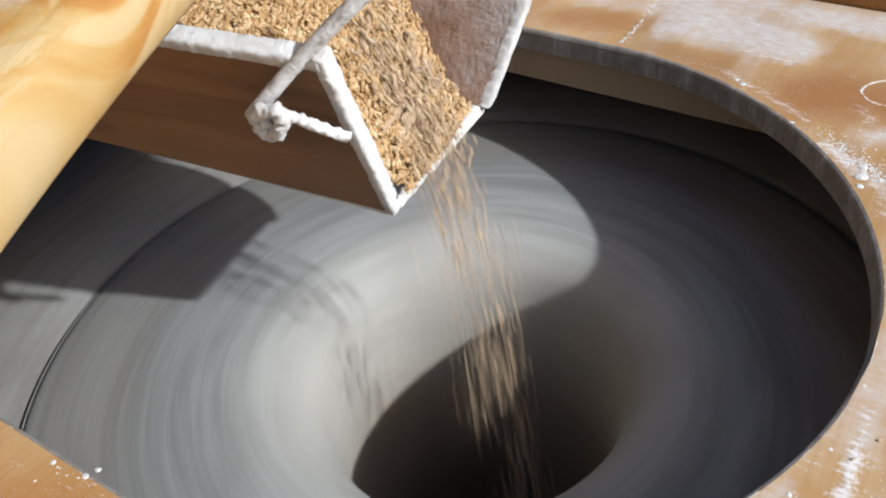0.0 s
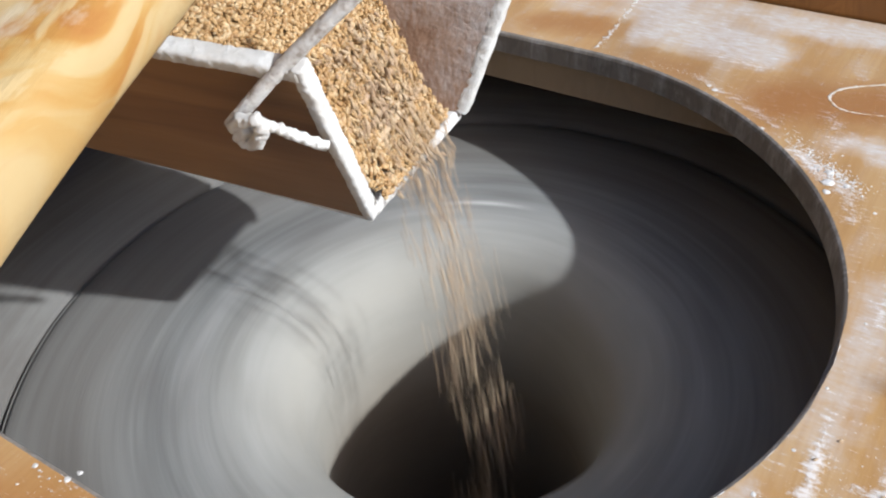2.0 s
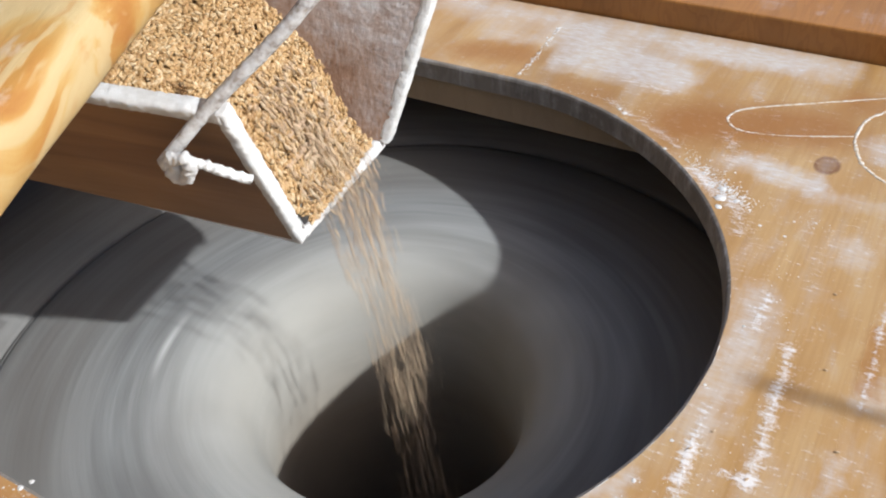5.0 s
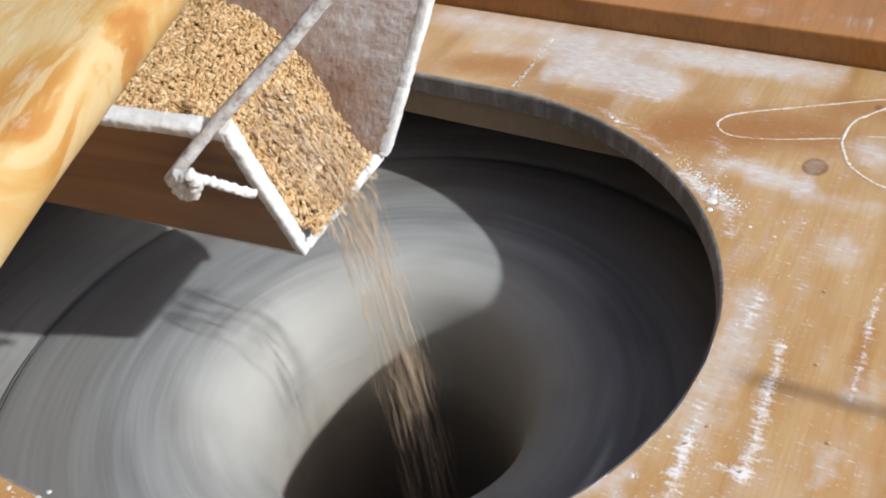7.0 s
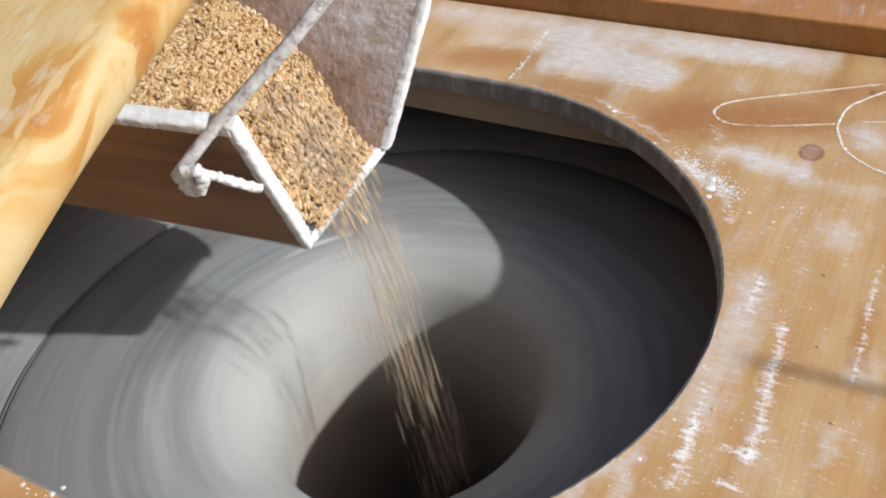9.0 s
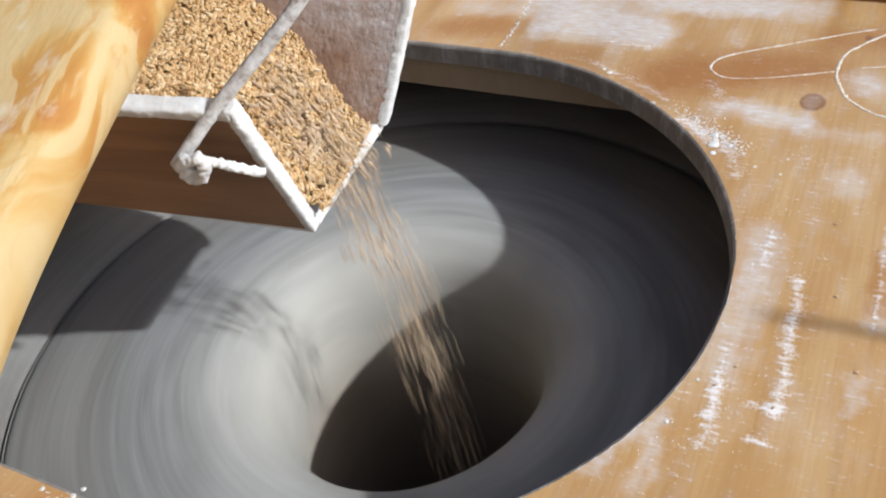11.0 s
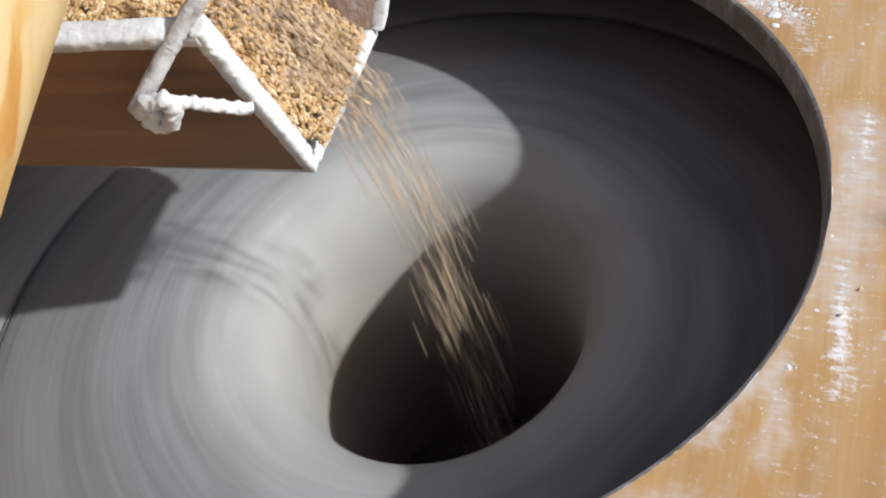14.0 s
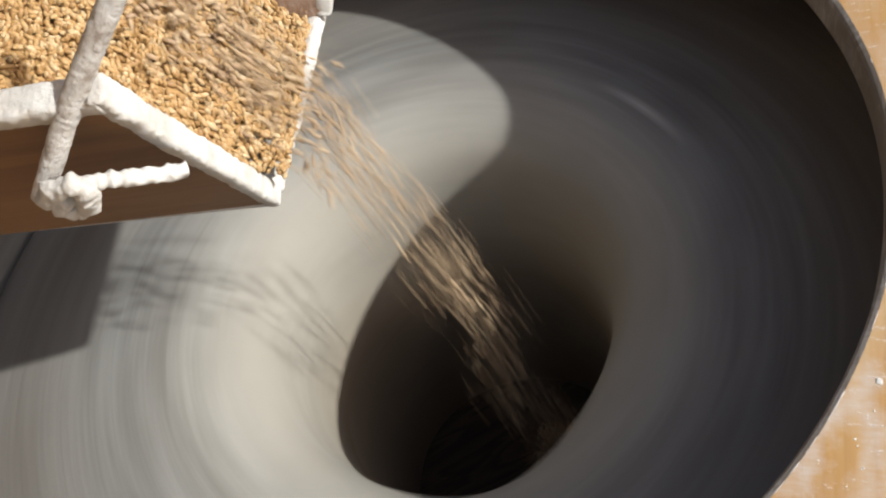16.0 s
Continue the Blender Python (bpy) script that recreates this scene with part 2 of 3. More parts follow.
def strokes(m, marks, at, soft):
    """The sum of soft strokes laid at given places."""
    total = 0.0
    for x0, y0, x1, y1, half, amount in marks:
        dx, dy = x1 - x0, y1 - y0
        px, py = m.math("SUBTRACT", at[0], x0), m.math("SUBTRACT", at[1], y0)
        along = m.math("DIVIDE", m.math("ADD", m.math("MULTIPLY", px, dx), m.math("MULTIPLY", py, dy)), dx * dx + dy * dy)
        along = m.math("MINIMUM", m.math("MAXIMUM", along, 0.0), 1.0)
        qx, qy = m.math("SUBTRACT", px, m.math("MULTIPLY", along, dx)), m.math("SUBTRACT", py, m.math("MULTIPLY", along, dy))
        far = m.math("SQRT", m.math("ADD", m.math("MULTIPLY", qx, qx), m.math("MULTIPLY", qy, qy)))
        near = m.math("MINIMUM", m.math("MAXIMUM", m.math("DIVIDE", m.math("SUBTRACT", half * (1 + soft), far), half * (2 * soft)), 0.0), 1.0)
        total = m.math("ADD", total, m.math("MULTIPLY", near, amount))
    return total


def deck_pine(name):
    """Amber varnished pine planks: faint grain, bare stains, flour rubbed into haze and caked in strokes."""
    m = Nodes(name, 0.36)
    wide = m.noise(m.object_coords((1.2, 7.0, 2.0)), 3.0, 3.0, 0.5, 0.4)
    fine = m.noise(m.object_coords((2.0, 55.0, 20.0)), 5.0, 4.0, 0.6)
    clouds = m.noise(m.object_coords((2.0, 3.0, 2.0)), 6.0, 3.0, 0.55)
    tint = m.ramp(wide, [(0.32, rgb(0.270, 0.148, 0.052)), (0.5, rgb(0.330, 0.198, 0.080)), (0.68, rgb(0.365, 0.236, 0.108))])
    tint = m.mix(m.ramp(fine, [(0.42, 0.0), (0.72, 0.38)]), tint, rgb(0.225, 0.112, 0.036))
    tint = m.mix(m.ramp(clouds, [(0.42, 0.0), (0.70, 0.5)]), tint, rgb(0.285, 0.145, 0.043))
    warp = m.noise(m.object_coords(), 60.0, 4.0, 0.6)
    warp_2 = m.noise(m.object_coords((1, 1, 1), 0.0, (3.1, 1.7, 0)), 60.0, 4.0, 0.6)
    sep = m.add("ShaderNodeSeparateXYZ", {"Vector": m.object_coords()})
    soft_at = [m.math("ADD", sep.outputs[n], m.math("MULTIPLY", m.math("SUBTRACT", (warp, warp_2)[n], 0.5), 0.03)) for n in (0, 1)]
    rough_at = [m.math("ADD", sep.outputs[n], m.math("MULTIPLY", m.math("SUBTRACT", (warp_2, warp)[n], 0.5), 0.010)) for n in (0, 1)]
    stain = m.math("MINIMUM", strokes(m, STAINS, soft_at, 0.6), 0.8)
    tint = m.mix(stain, tint, rgb(0.225, 0.088, 0.017))
    for cx, cy, rx, ry in [(0.771, -0.059, 0.017, 0.0125), (0.905, -0.095, 0.006, 0.004), (0.44, 0.33, 0.012, 0.009)]:
        dx, dy = m.math("DIVIDE", m.math("SUBTRACT", sep.outputs[0], cx), rx), m.math("DIVIDE", m.math("SUBTRACT", sep.outputs[1], cy), ry)
        far = m.math("ADD", m.math("SQRT", m.math("ADD", m.math("MULTIPLY", dx, dx), m.math("MULTIPLY", dy, dy))), m.math("MULTIPLY", m.math("SUBTRACT", fine, 0.5), 0.5))
        tint = m.mix(m.ramp(far, [(0.0, 0.72), (0.55, 0.6), (0.8, 0.78), (1.0, 0.12), (1.0, 0.0)]), tint, rgb(0.115, 0.042, 0.017))
    rnd = m.add("ShaderNodeObjectInfo").outputs["Random"]
    tint = m.mix(1.0, tint, m.ramp(rnd, [(0.0, 0.90), (1.0, 1.07)]), "MULTIPLY")
    # flour
    crumb = m.noise(m.object_coords((1.0, 1.25, 1.0)), 330.0, 4.0, 0.7)
    brush = m.noise(m.object_coords((260.0, 55.0, 40.0)), 1.0, 4.0, 0.7)
    rub = m.noise(m.object_coords((9.0, 26.0, 8.0)), 1.6, 5.0, 0.62, 0.5)
    haze = m.math("ADD", strokes(m, HAZE, soft_at, 0.9), m.math("SUBTRACT", m.math("MULTIPLY", rub, 0.9), 0.40))
    haze = m.math("SUBTRACT", haze, m.math("MULTIPLY", stain, 0.5))
    haze = m.math("MULTIPLY", m.ramp(haze, [(0.03, 0.0), (0.75, 0.72)]), m.ramp(brush, [(0.36, 0.55), (0.56, 1.0)]))
    thick = m.math("ADD", strokes(m, CRUST, rough_at, 1.0), m.math("MULTIPLY", m.math("SUBTRACT", rub, 0.5), 0.5))
    thick = m.math("ADD", thick, m.math("MULTIPLY", m.math("SUBTRACT", brush, 0.5), 2.6))
    thick = m.math("ADD", thick, m.math("MULTIPLY", m.math("SUBTRACT", crumb, 0.5), 1.6))
    thick = m.ramp(thick, [(0.30, 0.0), (0.66, 0.38), (1.1, 0.70)])
    tint = m.mix(haze, tint, rgb(0.39, 0.385, 0.385))
    tint = m.mix(thick, tint, rgb(0.56, 0.56, 0.57))
    m.set(m.bsdf.inputs["Roughness"], m.ramp(m.math("ADD", haze, thick), [(0.0, 0.36), (0.5, 0.9)]))
    m.color(tint)
    m.bump(m.math("ADD", m.math("MULTIPLY", fine, 0.25), m.math("MULTIPLY", thick, m.math("ADD", 0.6, crumb))), 0.4, 0.0015)
    return m.mat


M_DECK = deck_pine("varnished_pine")
M_EDGE = wood("worn_grey_edge", rgb(0.085, 0.074, 0.064), rgb(0.19, 0.165, 0.142), 0.0, 0.6, 0.8, 26.0, 0.2, (), 0.3)
M_BACK = wood("dark_varnished_pine", rgb(0.215, 0.083, 0.018), rgb(0.315, 0.138, 0.034), 0.0, 0.16, 0.4, 26.0, 0.25, [(1.03, 0.0, 0.03, 0.9, 0.18)], 0.5)
M_BEAM = blotched_pine("yellow_pine")
M_SHOE = wood("brown_board", rgb(0.165, 0.072, 0.024), rgb(0.300, 0.150, 0.055), 0.0, 0.12, 0.6, 14.0, 0.5, (), 0.7)
M_CHEEK = wood("floured_board", rgb(0.165, 0.088, 0.052), rgb(0.27, 0.165, 0.110), 0.0, 0.55, 0.85, 26.0, 0.2, (), 0.5, (), (1.4, 0.19, 0.13, 0.26), 0.42)
M_RAIL = wood("pale_rail", rgb(0.24, 0.165, 0.098), rgb(0.31, 0.222, 0.138), 0.0, 0.35, 0.75, 12.0, 0.12, (), 0.3)
M_FLOUR = caked_flour("caked_flour")
m = Nodes("floured_cord", 0.95, 0.15)
m.color(m.ramp(m.noise(m.object_coords((1, 1, 1)), 130.0, 5.0, 0.65), [(0.34, rgb(0.26, 0.225, 0.20)), (0.46, rgb(0.42, 0.40, 0.385)), (0.60, rgb(0.52, 0.515, 0.51))]))
m.bump(m.noise(m.object_coords(), 420.0, 4.0, 0.65), 0.5, 0.002)
M_CORD = m.mat
m = Nodes("rubbed_chalk", 0.95, 0.1)
m.color(m.ramp(m.noise(m.object_coords(), 240.0, 4.0, 0.7), [(0.36, rgb(0.34, 0.25, 0.15)), (0.56, rgb(0.46, 0.43, 0.39))]))
M_CHALK = m.mat
M_STONE = stone_material()
M_WHEAT = wheat_material("wheat", 0.0)
M_DUSTY = wheat_material("dusty_wheat", 0.22)
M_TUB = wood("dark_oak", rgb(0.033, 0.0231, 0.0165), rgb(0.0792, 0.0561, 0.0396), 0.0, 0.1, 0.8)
M_EYE_SHADE = wood("eye_shade_brown", rgb(0.15, 0.12, 0.09), rgb(0.22, 0.18, 0.135), 0.0, 0.1, 0.85, 26.0, 0.2, (), 0.3)
gm = Nodes("packed_earth", 0.95, 0.2)
gm.color(gm.ramp(gm.noise(gm.object_coords(), 3.0, 8.0, 0.6), [(0.3, rgb(0.106, 0.0792, 0.0528)), (0.7, rgb(0.198, 0.158, 0.112))]))
M_EARTH = gm.mat


# ---- building helpers ----
def link_mesh(name, bm, material, smooth=False):
    mesh = bpy.data.meshes.new(name)
    bmesh.ops.recalc_face_normals(bm, faces=bm.faces)
    bm.to_mesh(mesh)
    bm.free()
    for mat in material if isinstance(material, (list, tuple)) else (material,):
        mesh.materials.append(mat)
    if smooth:
        mesh.polygons.foreach_set("use_smooth", [True] * len(mesh.polygons))
    return new(name, mesh)


def part(name, bm, material, parent, label="", smooth=False):
    ob = link_mesh(name, bm, material, smooth)
    ob.parent = parent
    return tagged(ob, label)


def holder(name, m=Matrix()):
    ob = new(name)
    ob.empty_display_size = 0.02
    ob.matrix_world = m
    return ob


def slab(lower, upper, bevel=0.002, cuts=0, rough=0.0, seed=0):
    """A solid between two polygons with the same number of corners, its edges rounded."""
    bm = bmesh.new()
    lo, up = ([bm.verts.new(p) for p in ring] for ring in (lower, upper))
    bm.faces.new(lo), bm.faces.new(up)
    for n in range(len(lo)):
        k = (n + 1) % len(lo)
        bm.faces.new((lo[n], lo[k], up[k], up[n]))
    bmesh.ops.recalc_face_normals(bm, faces=bm.faces)
    if bevel:
        bmesh.ops.bevel(bm, geom=bm.edges[:], offset=bevel, segments=2, affect="EDGES", profile=0.6)
    if cuts:
        bmesh.ops.subdivide_edges(bm, edges=[e for e in bm.edges if e.calc_length() > 0.02], cuts=cuts, use_grid_fill=True)
        for v in bm.verts:
            v.co += rough * Vector(noise.noise_vector(v.co * 45 + Vector((seed, 0, 0))))
    return bm


def box(x0, x1, y0, y1, z0, z1, bevel=0.002):
    low = [(x0, y0, z0), (x1, y0, z0), (x1, y1, z0), (x0, y1, z0)]
    return slab(low, [(x, y, z1) for x, y, _ in low], bevel)


def tube(points, radius, sides=10, lump=0.0, seed=0, freq=60.0):
    """A capped tube along points; radius may be a list. lump: how uneven its surface is."""
    bm = bmesh.new()
    points = [Vector(p) for p in points]
    radii = radius if isinstance(radius, (list, tuple)) else [radius] * len(points)
    rings = []
    side = None
    for n, p in enumerate(points):
        ahead = (points[min(n + 1, len(points) - 1)] - points[max(n - 1, 0)]).normalized()
        side = ahead.orthogonal().normalized() if side is None else (side - ahead * side.dot(ahead)).normalized()
        other = ahead.cross(side)
        ring = []
        for k in range(sides):
            a = 2 * math.pi * k / sides
            way = side * math.cos(a) + other * math.sin(a)
            q = p + way * radii[n]
            q += way * lump * noise.noise(q * freq + Vector((seed, seed, 0)))
            ring.append(bm.verts.new(q))
        rings.append(ring)
    for r0, r1 in zip(rings, rings[1:]):
        for k in range(sides):
            bm.faces.new((r0[k], r0[(k + 1) % sides], r1[(k + 1) % sides], r1[k]))
    bm.faces.new(rings[0]), bm.faces.new(rings[-1])
    return bm


def lathe(profile, sides=96, wobble=0.0):
    bm = bmesh.new()
    rings = []
    for r, z in profile:
        ring = []
        for k in range(sides):
            a = 2 * math.pi * k / sides
            w = wobble * noise.noise((r * 14 * math.cos(a), r * 14 * math.sin(a), z * 14))
            ring.append(bm.verts.new((r * math.cos(a), r * math.sin(a), z + w)))
        rings.append(ring)
    for r0, r1 in zip(rings, rings[1:]):
        for k in range(sides):
            bm.faces.new((r0[k], r0[(k + 1) % sides], r1[(k + 1) % sides], r1[k]))
    return bm


def spline(points, steps):
    """A smooth curve through points."""
    pts = [Vector(p) for p in points]
    out = []
    for n in range(len(pts) - 1):
        p0, p1, p2, p3 = pts[max(n - 1, 0)], pts[n], pts[n + 1], pts[min(n + 2, len(pts) - 1)]
        for k in range(steps):
            t = k / steps
            out.append(0.5 * (2 * p1 + (p2 - p0) * t + (2 * p0 - 5 * p1 + 4 * p2 - p3) * t * t + (3 * p1 - p0 - 3 * p2 + p3) * t ** 3))
    return out + [pts[-1]]


# ---- the ground under the mill ----
bm = bmesh.new()
bm.faces.new([bm.verts.new(p) for p in ((-400, -400, -0.95), (400, -400, -0.95), (400, 400, -0.95), (-400, 400, -0.95))])
tagged(link_mesh("ground", bm, M_EARTH), "bare packed earth under the mill stand", "ground", kind="structure")

# ---- unseen board wall beside the mill stand, added to bounce warm light ----
bounce_wall = link_mesh("wall_west", box(-1.06, -1.0, -0.9, 2.3, -0.95, 0.72, 0.004), M_BEAM)
tagged(bounce_wall, "unseen yellow pine board wall added beside the mill to bounce warm light", "wall", kind="structure")

# ---- the deck: pine planks with a round opening ----
HOLE, RADIUS, STRAIGHT, SLOT, THICK = Vector((0.043, 0.561)), 0.3297, 0.3210, 0.46, 0.024
ALONG, ACROSS = Vector((0.811, -0.585)).normalized(), Vector((0.585, 0.811)).normalized()
BACK = 0.987                                    # the deck's far edge, along ACROSS
DECK = Matrix(((ACROSS.x, -ALONG.x, 0, 0), (ACROSS.y, -ALONG.y, 0, 0), (0, 0, 1, 0), (0, 0, 0, 1)))  # local x runs with the planks
UC, VC = HOLE.dot(ALONG), HOLE.dot(ACROSS)


def plank(u0, u1, v0, v1):
    """One deck plank from u0 to u1, cut out where the opening goes through it. Local: x = v, y = -u."""
    bm = bmesh.new()
    us = {u0, u1}
    us |= {u for u in (UC - SLOT, UC - SLOT - 0.0036, UC, UC + RADIUS, UC + RADIUS + 0.0035) if u0 < u < u1}
    n = max(2, int((u1 - u0) / 0.006))
    us |= {u0 + (u1 - u0) * k / n for k in range(1, n)}
    for k in range(1, 14):                       # finer where the rim runs along the plank
        u = UC + RADIUS * math.cos(radians(k * 2.2))
        if u0 < u < u1:
            us.add(u)
    us = sorted(us)
    levels = [(0.0035, 0.0), (0.0012, -0.0012), (0.0, -0.004), (0.0, -THICK)]

    def half(u, out):
        if u < UC:                               # straight sides, then a closed end
            return STRAIGHT + out if u > UC - SLOT - out else 0.0
        d = 1 - ((u - UC) / (RADIUS + out)) ** 2
        return (STRAIGHT + out) * math.sqrt(d) if d > 1e-9 else 0.0

    cache = {}

    def vert(u, v, z):
        key = (round(u, 6), round(v, 6), round(z, 6))
        if key not in cache:
            cache[key] = bm.verts.new((v, -u, z))
        return cache[key]

    def quad(*corners, mat=0):
        vs = []
        for c in corners:
            v = vert(*c)
            if v not in vs:
                vs.append(v)
        if len(vs) > 2 and bm.faces.get(vs) is None:
            f = bm.faces.new(vs)
            f.material_index = mat

    for a, b in zip(us, us[1:]):
        ha, hb = half(a, levels[0][0]), half(b, levels[0][0])
        if ha == 0 and hb == 0:
            quad((a, v0, 0), (b, v0, 0), (b, v1, 0), (a, v1, 0))
            quad((a, v0, -THICK), (a, v1, -THICK), (b, v1, -THICK), (b, v0, -THICK))
        else:
            for s, far in ((-1, v0), (1, v1)):
                quad((a, far, 0), (b, far, 0), (b, VC + s * hb, 0), (a, VC + s * ha, 0))
                la, lb = half(a, 0), half(b, 0)
                quad((a, far, -THICK), (b, far, -THICK), (b, VC + s * lb, -THICK), (a, VC + s * la, -THICK))
                for (o1, z1), (o2, z2) in zip(levels, levels[1:]):
                    quad((a, VC + s * half(a, o1), z1), (b, VC + s * half(b, o1), z1), (b, VC + s * half(b, o2), z2), (a, VC + s * half(a, o2), z2), mat=1)
        for far in (v0, v1):
            quad((a, far, 0), (b, far, 0), (b, far, -THICK), (a, far, -THICK))
    for u in (u0, u1):
        h = half(u, levels[0][0])
        if h == 0:
            quad((u, v0, 0), (u, v1, 0), (u, v1, -THICK), (u, v0, -THICK))
        else:
            for s, far in ((-1, v0), (1, v1)):
                quad((u, far, 0), (u, VC + s * h, 0), (u, VC + s * half(u, 0), -THICK), (u, far, -THICK))
    return bm


deck = tagged(holder("deck", DECK), "varnished pine plank deck dusted with flour around a round opening", "deck", kind="structure")
SEAM0, WIDE = 0.135, 0.1423
for k in range(-7, 7):
    lo, hi = SEAM0 + WIDE * k + 0.00003, SEAM0 + WIDE * (k + 1) - 0.00003
    part("plank", plank(lo, hi, -0.75, BACK), [M_DECK, M_EDGE], deck)

# raised board along the deck's far edge, and the rail under the deck
back_board = part("back_board", box(BACK + 0.003, BACK + 0.16, -0.95, 1.0, -THICK, 0.034, 0.003), M_BACK, None, "")
back_board.matrix_world = DECK
tagged(back_board, "dark varnished raised board along the deck edge, floury on top", "board", kind="structure")
rail = link_mesh("under_rail", box(0.815, 0.845, -0.8, 0.8, -0.068, -THICK - 0.001, 0.002), M_RAIL)
rail.matrix_world = DECK
tagged(rail, "straight pine rail under the deck planks", "rail", kind="structure")

# ---- the tub round the stone ----
AXIS = Vector((0.059, 0.540, 0.0))
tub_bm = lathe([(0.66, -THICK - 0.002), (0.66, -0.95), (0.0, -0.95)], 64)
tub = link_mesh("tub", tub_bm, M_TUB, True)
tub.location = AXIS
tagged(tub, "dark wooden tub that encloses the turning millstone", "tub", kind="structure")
ring_bm = lathe([(0.409, -0.40), (0.409, -0.160), (0.414, -0.152), (0.66, -0.149), (0.66, -0.40)], 96, 0.002)
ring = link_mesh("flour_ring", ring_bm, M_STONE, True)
ring.location = AXIS
tagged(ring, "grey flour-dusted ring round the millstone", "ring", kind="structure")

# ---- the runner stone ----
profile = spline([(0.405, -0.45, 0), (0.4055, -0.18, 0), (0.403, -0.156, 0), (0.392, -0.149, 0), (0.32, -0.148, 0), (0.25, -0.147, 0), (0.210, -0.1475, 0), (0.186, -0.153, 0),
                  (0.166, -0.1625, 0), (0.150, -0.178, 0), (0.139, -0.207, 0), (0.133, -0.255, 0), (0.131, -0.30, 0), (0.130, -0.345, 0)], 5)
millstone = tagged(holder("millstone", Matrix.Translation(AXIS)), "grey turning millstone with rounded eye, streaked with flour", "millstone")


def hewn(bm):
    """The hewn eye is not quite round, with one blunt corner."""
    for v in bm.verts:
        r, a = v.co.xy.length, math.atan2(v.co.y, v.co.x)
        off = (math.degrees(a) + 110 + 180) % 360 - 180
        share = max(0.0, min(1.0, (0.24 - r) / 0.08))
        v.co.xy *= 1 + share * (0.075 * math.exp(-(off / 26) ** 2) + 0.018 * math.cos(2 * a + 0.6) + 0.012 * math.cos(3 * a))
    return bm


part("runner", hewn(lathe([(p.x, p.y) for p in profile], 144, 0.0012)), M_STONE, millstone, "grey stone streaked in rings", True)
# added sleeve; its brown stands in for the shade low in the eye
part("eye_lining", hewn(lathe([(0.1303, -0.338), (0.1303, -0.35), (0.1297, -0.42), (0.1295, -0.60)], 144, 0.0006)), M_EYE_SHADE, millstone, "dark sleeve added for the shade down the eye", True)
# bedstone takes the near-black oak colour to stand for the eye's deep shade
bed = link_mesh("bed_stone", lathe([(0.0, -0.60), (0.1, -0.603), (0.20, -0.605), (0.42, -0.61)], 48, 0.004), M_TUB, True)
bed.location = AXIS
tagged(bed, "bedstone under the eye of the millstone, coloured near black for the shade", "millstone")

# ---- the feed shoe: s runs along it, q across it ----
SHOE = Matrix(((0.9, 0.436, 0, 0), (-0.436, 0.9, 0, 0), (0, 0, 1, 0), (0, 0, 0, 1)))
shoe = tagged(holder("feed_shoe", SHOE), "brown wooden feed shoe, its edges caked white with flour", "feed shoe")


def leaning(corners, thick):
    """A board from four (s, q, z) corners, thickened towards +q."""
    return slab(corners, [(s, q + thick, z) for s, q, z in corners], 0.0015)


SF, SB = -0.2125, -0.62
near_side = [(SB, 0.400, 0.209), (SF + 0.002, 0.401, 0.200), (SF - 0.002, 0.463, 0.043), (SB, 0.445, 0.079)]
part("side_board", leaning(near_side, 0.012), M_SHOE, shoe, "brown side board in shade")
cheek = [(SB, 0.577, 0.36), (-0.092, 0.640, 0.36), (-0.189, 0.585, 0.068), (SB, 0.539, 0.11)]
part("side_board", leaning(cheek, 0.014), M_CHEEK, shoe, "taller side board dusted with flour inside")
part("floor_board", slab([(SB, 0.445, 0.083), (-0.214, 0.463, 0.040), (-0.193, 0.598, 0.055), (SB, 0.598, 0.093)],
                         [(SB, 0.445, 0.095), (-0.214, 0.463, 0.052), (-0.193, 0.598, 0.067), (SB, 0.598, 0.105)], 0.0015), M_FLOUR, shoe, "floor board of the shoe, white with flour at its lip")
part("back_board", slab([(-0.392, 0.452, 0.10), (-0.392, 0.584, 0.10), (-0.405, 0.584, 0.10), (-0.405, 0.452, 0.10)],
                        [(-0.352, 0.414, 0.37), (-0.352, 0.584, 0.37), (-0.365, 0.584, 0.37), (-0.365, 0.414, 0.37)], 0.0015), M_CHEEK, shoe, "grey floured board at the back")

# hidden ledge, added to round out the shoe's shadow on the stone
SHADOW_LEDGE = [(-0.205, 0.598), (-0.209, 0.608), (-0.223, 0.622), (-0.255, 0.638), (-0.294, 0.650), (-0.343, 0.661)]
part("ledge", slab([(s, q, 0.040) for s, q in SHADOW_LEDGE] + [(SB, 0.665, 0.075), (SB, 0.600, 0.075)],
                   [(s, q, 0.054) for s, q in SHADOW_LEDGE] + [(SB, 0.665, 0.089), (SB, 0.600, 0.089)], 0.0015), M_SHOE, shoe, "hidden ledge added behind the taller side to shape the shoe's shadow")


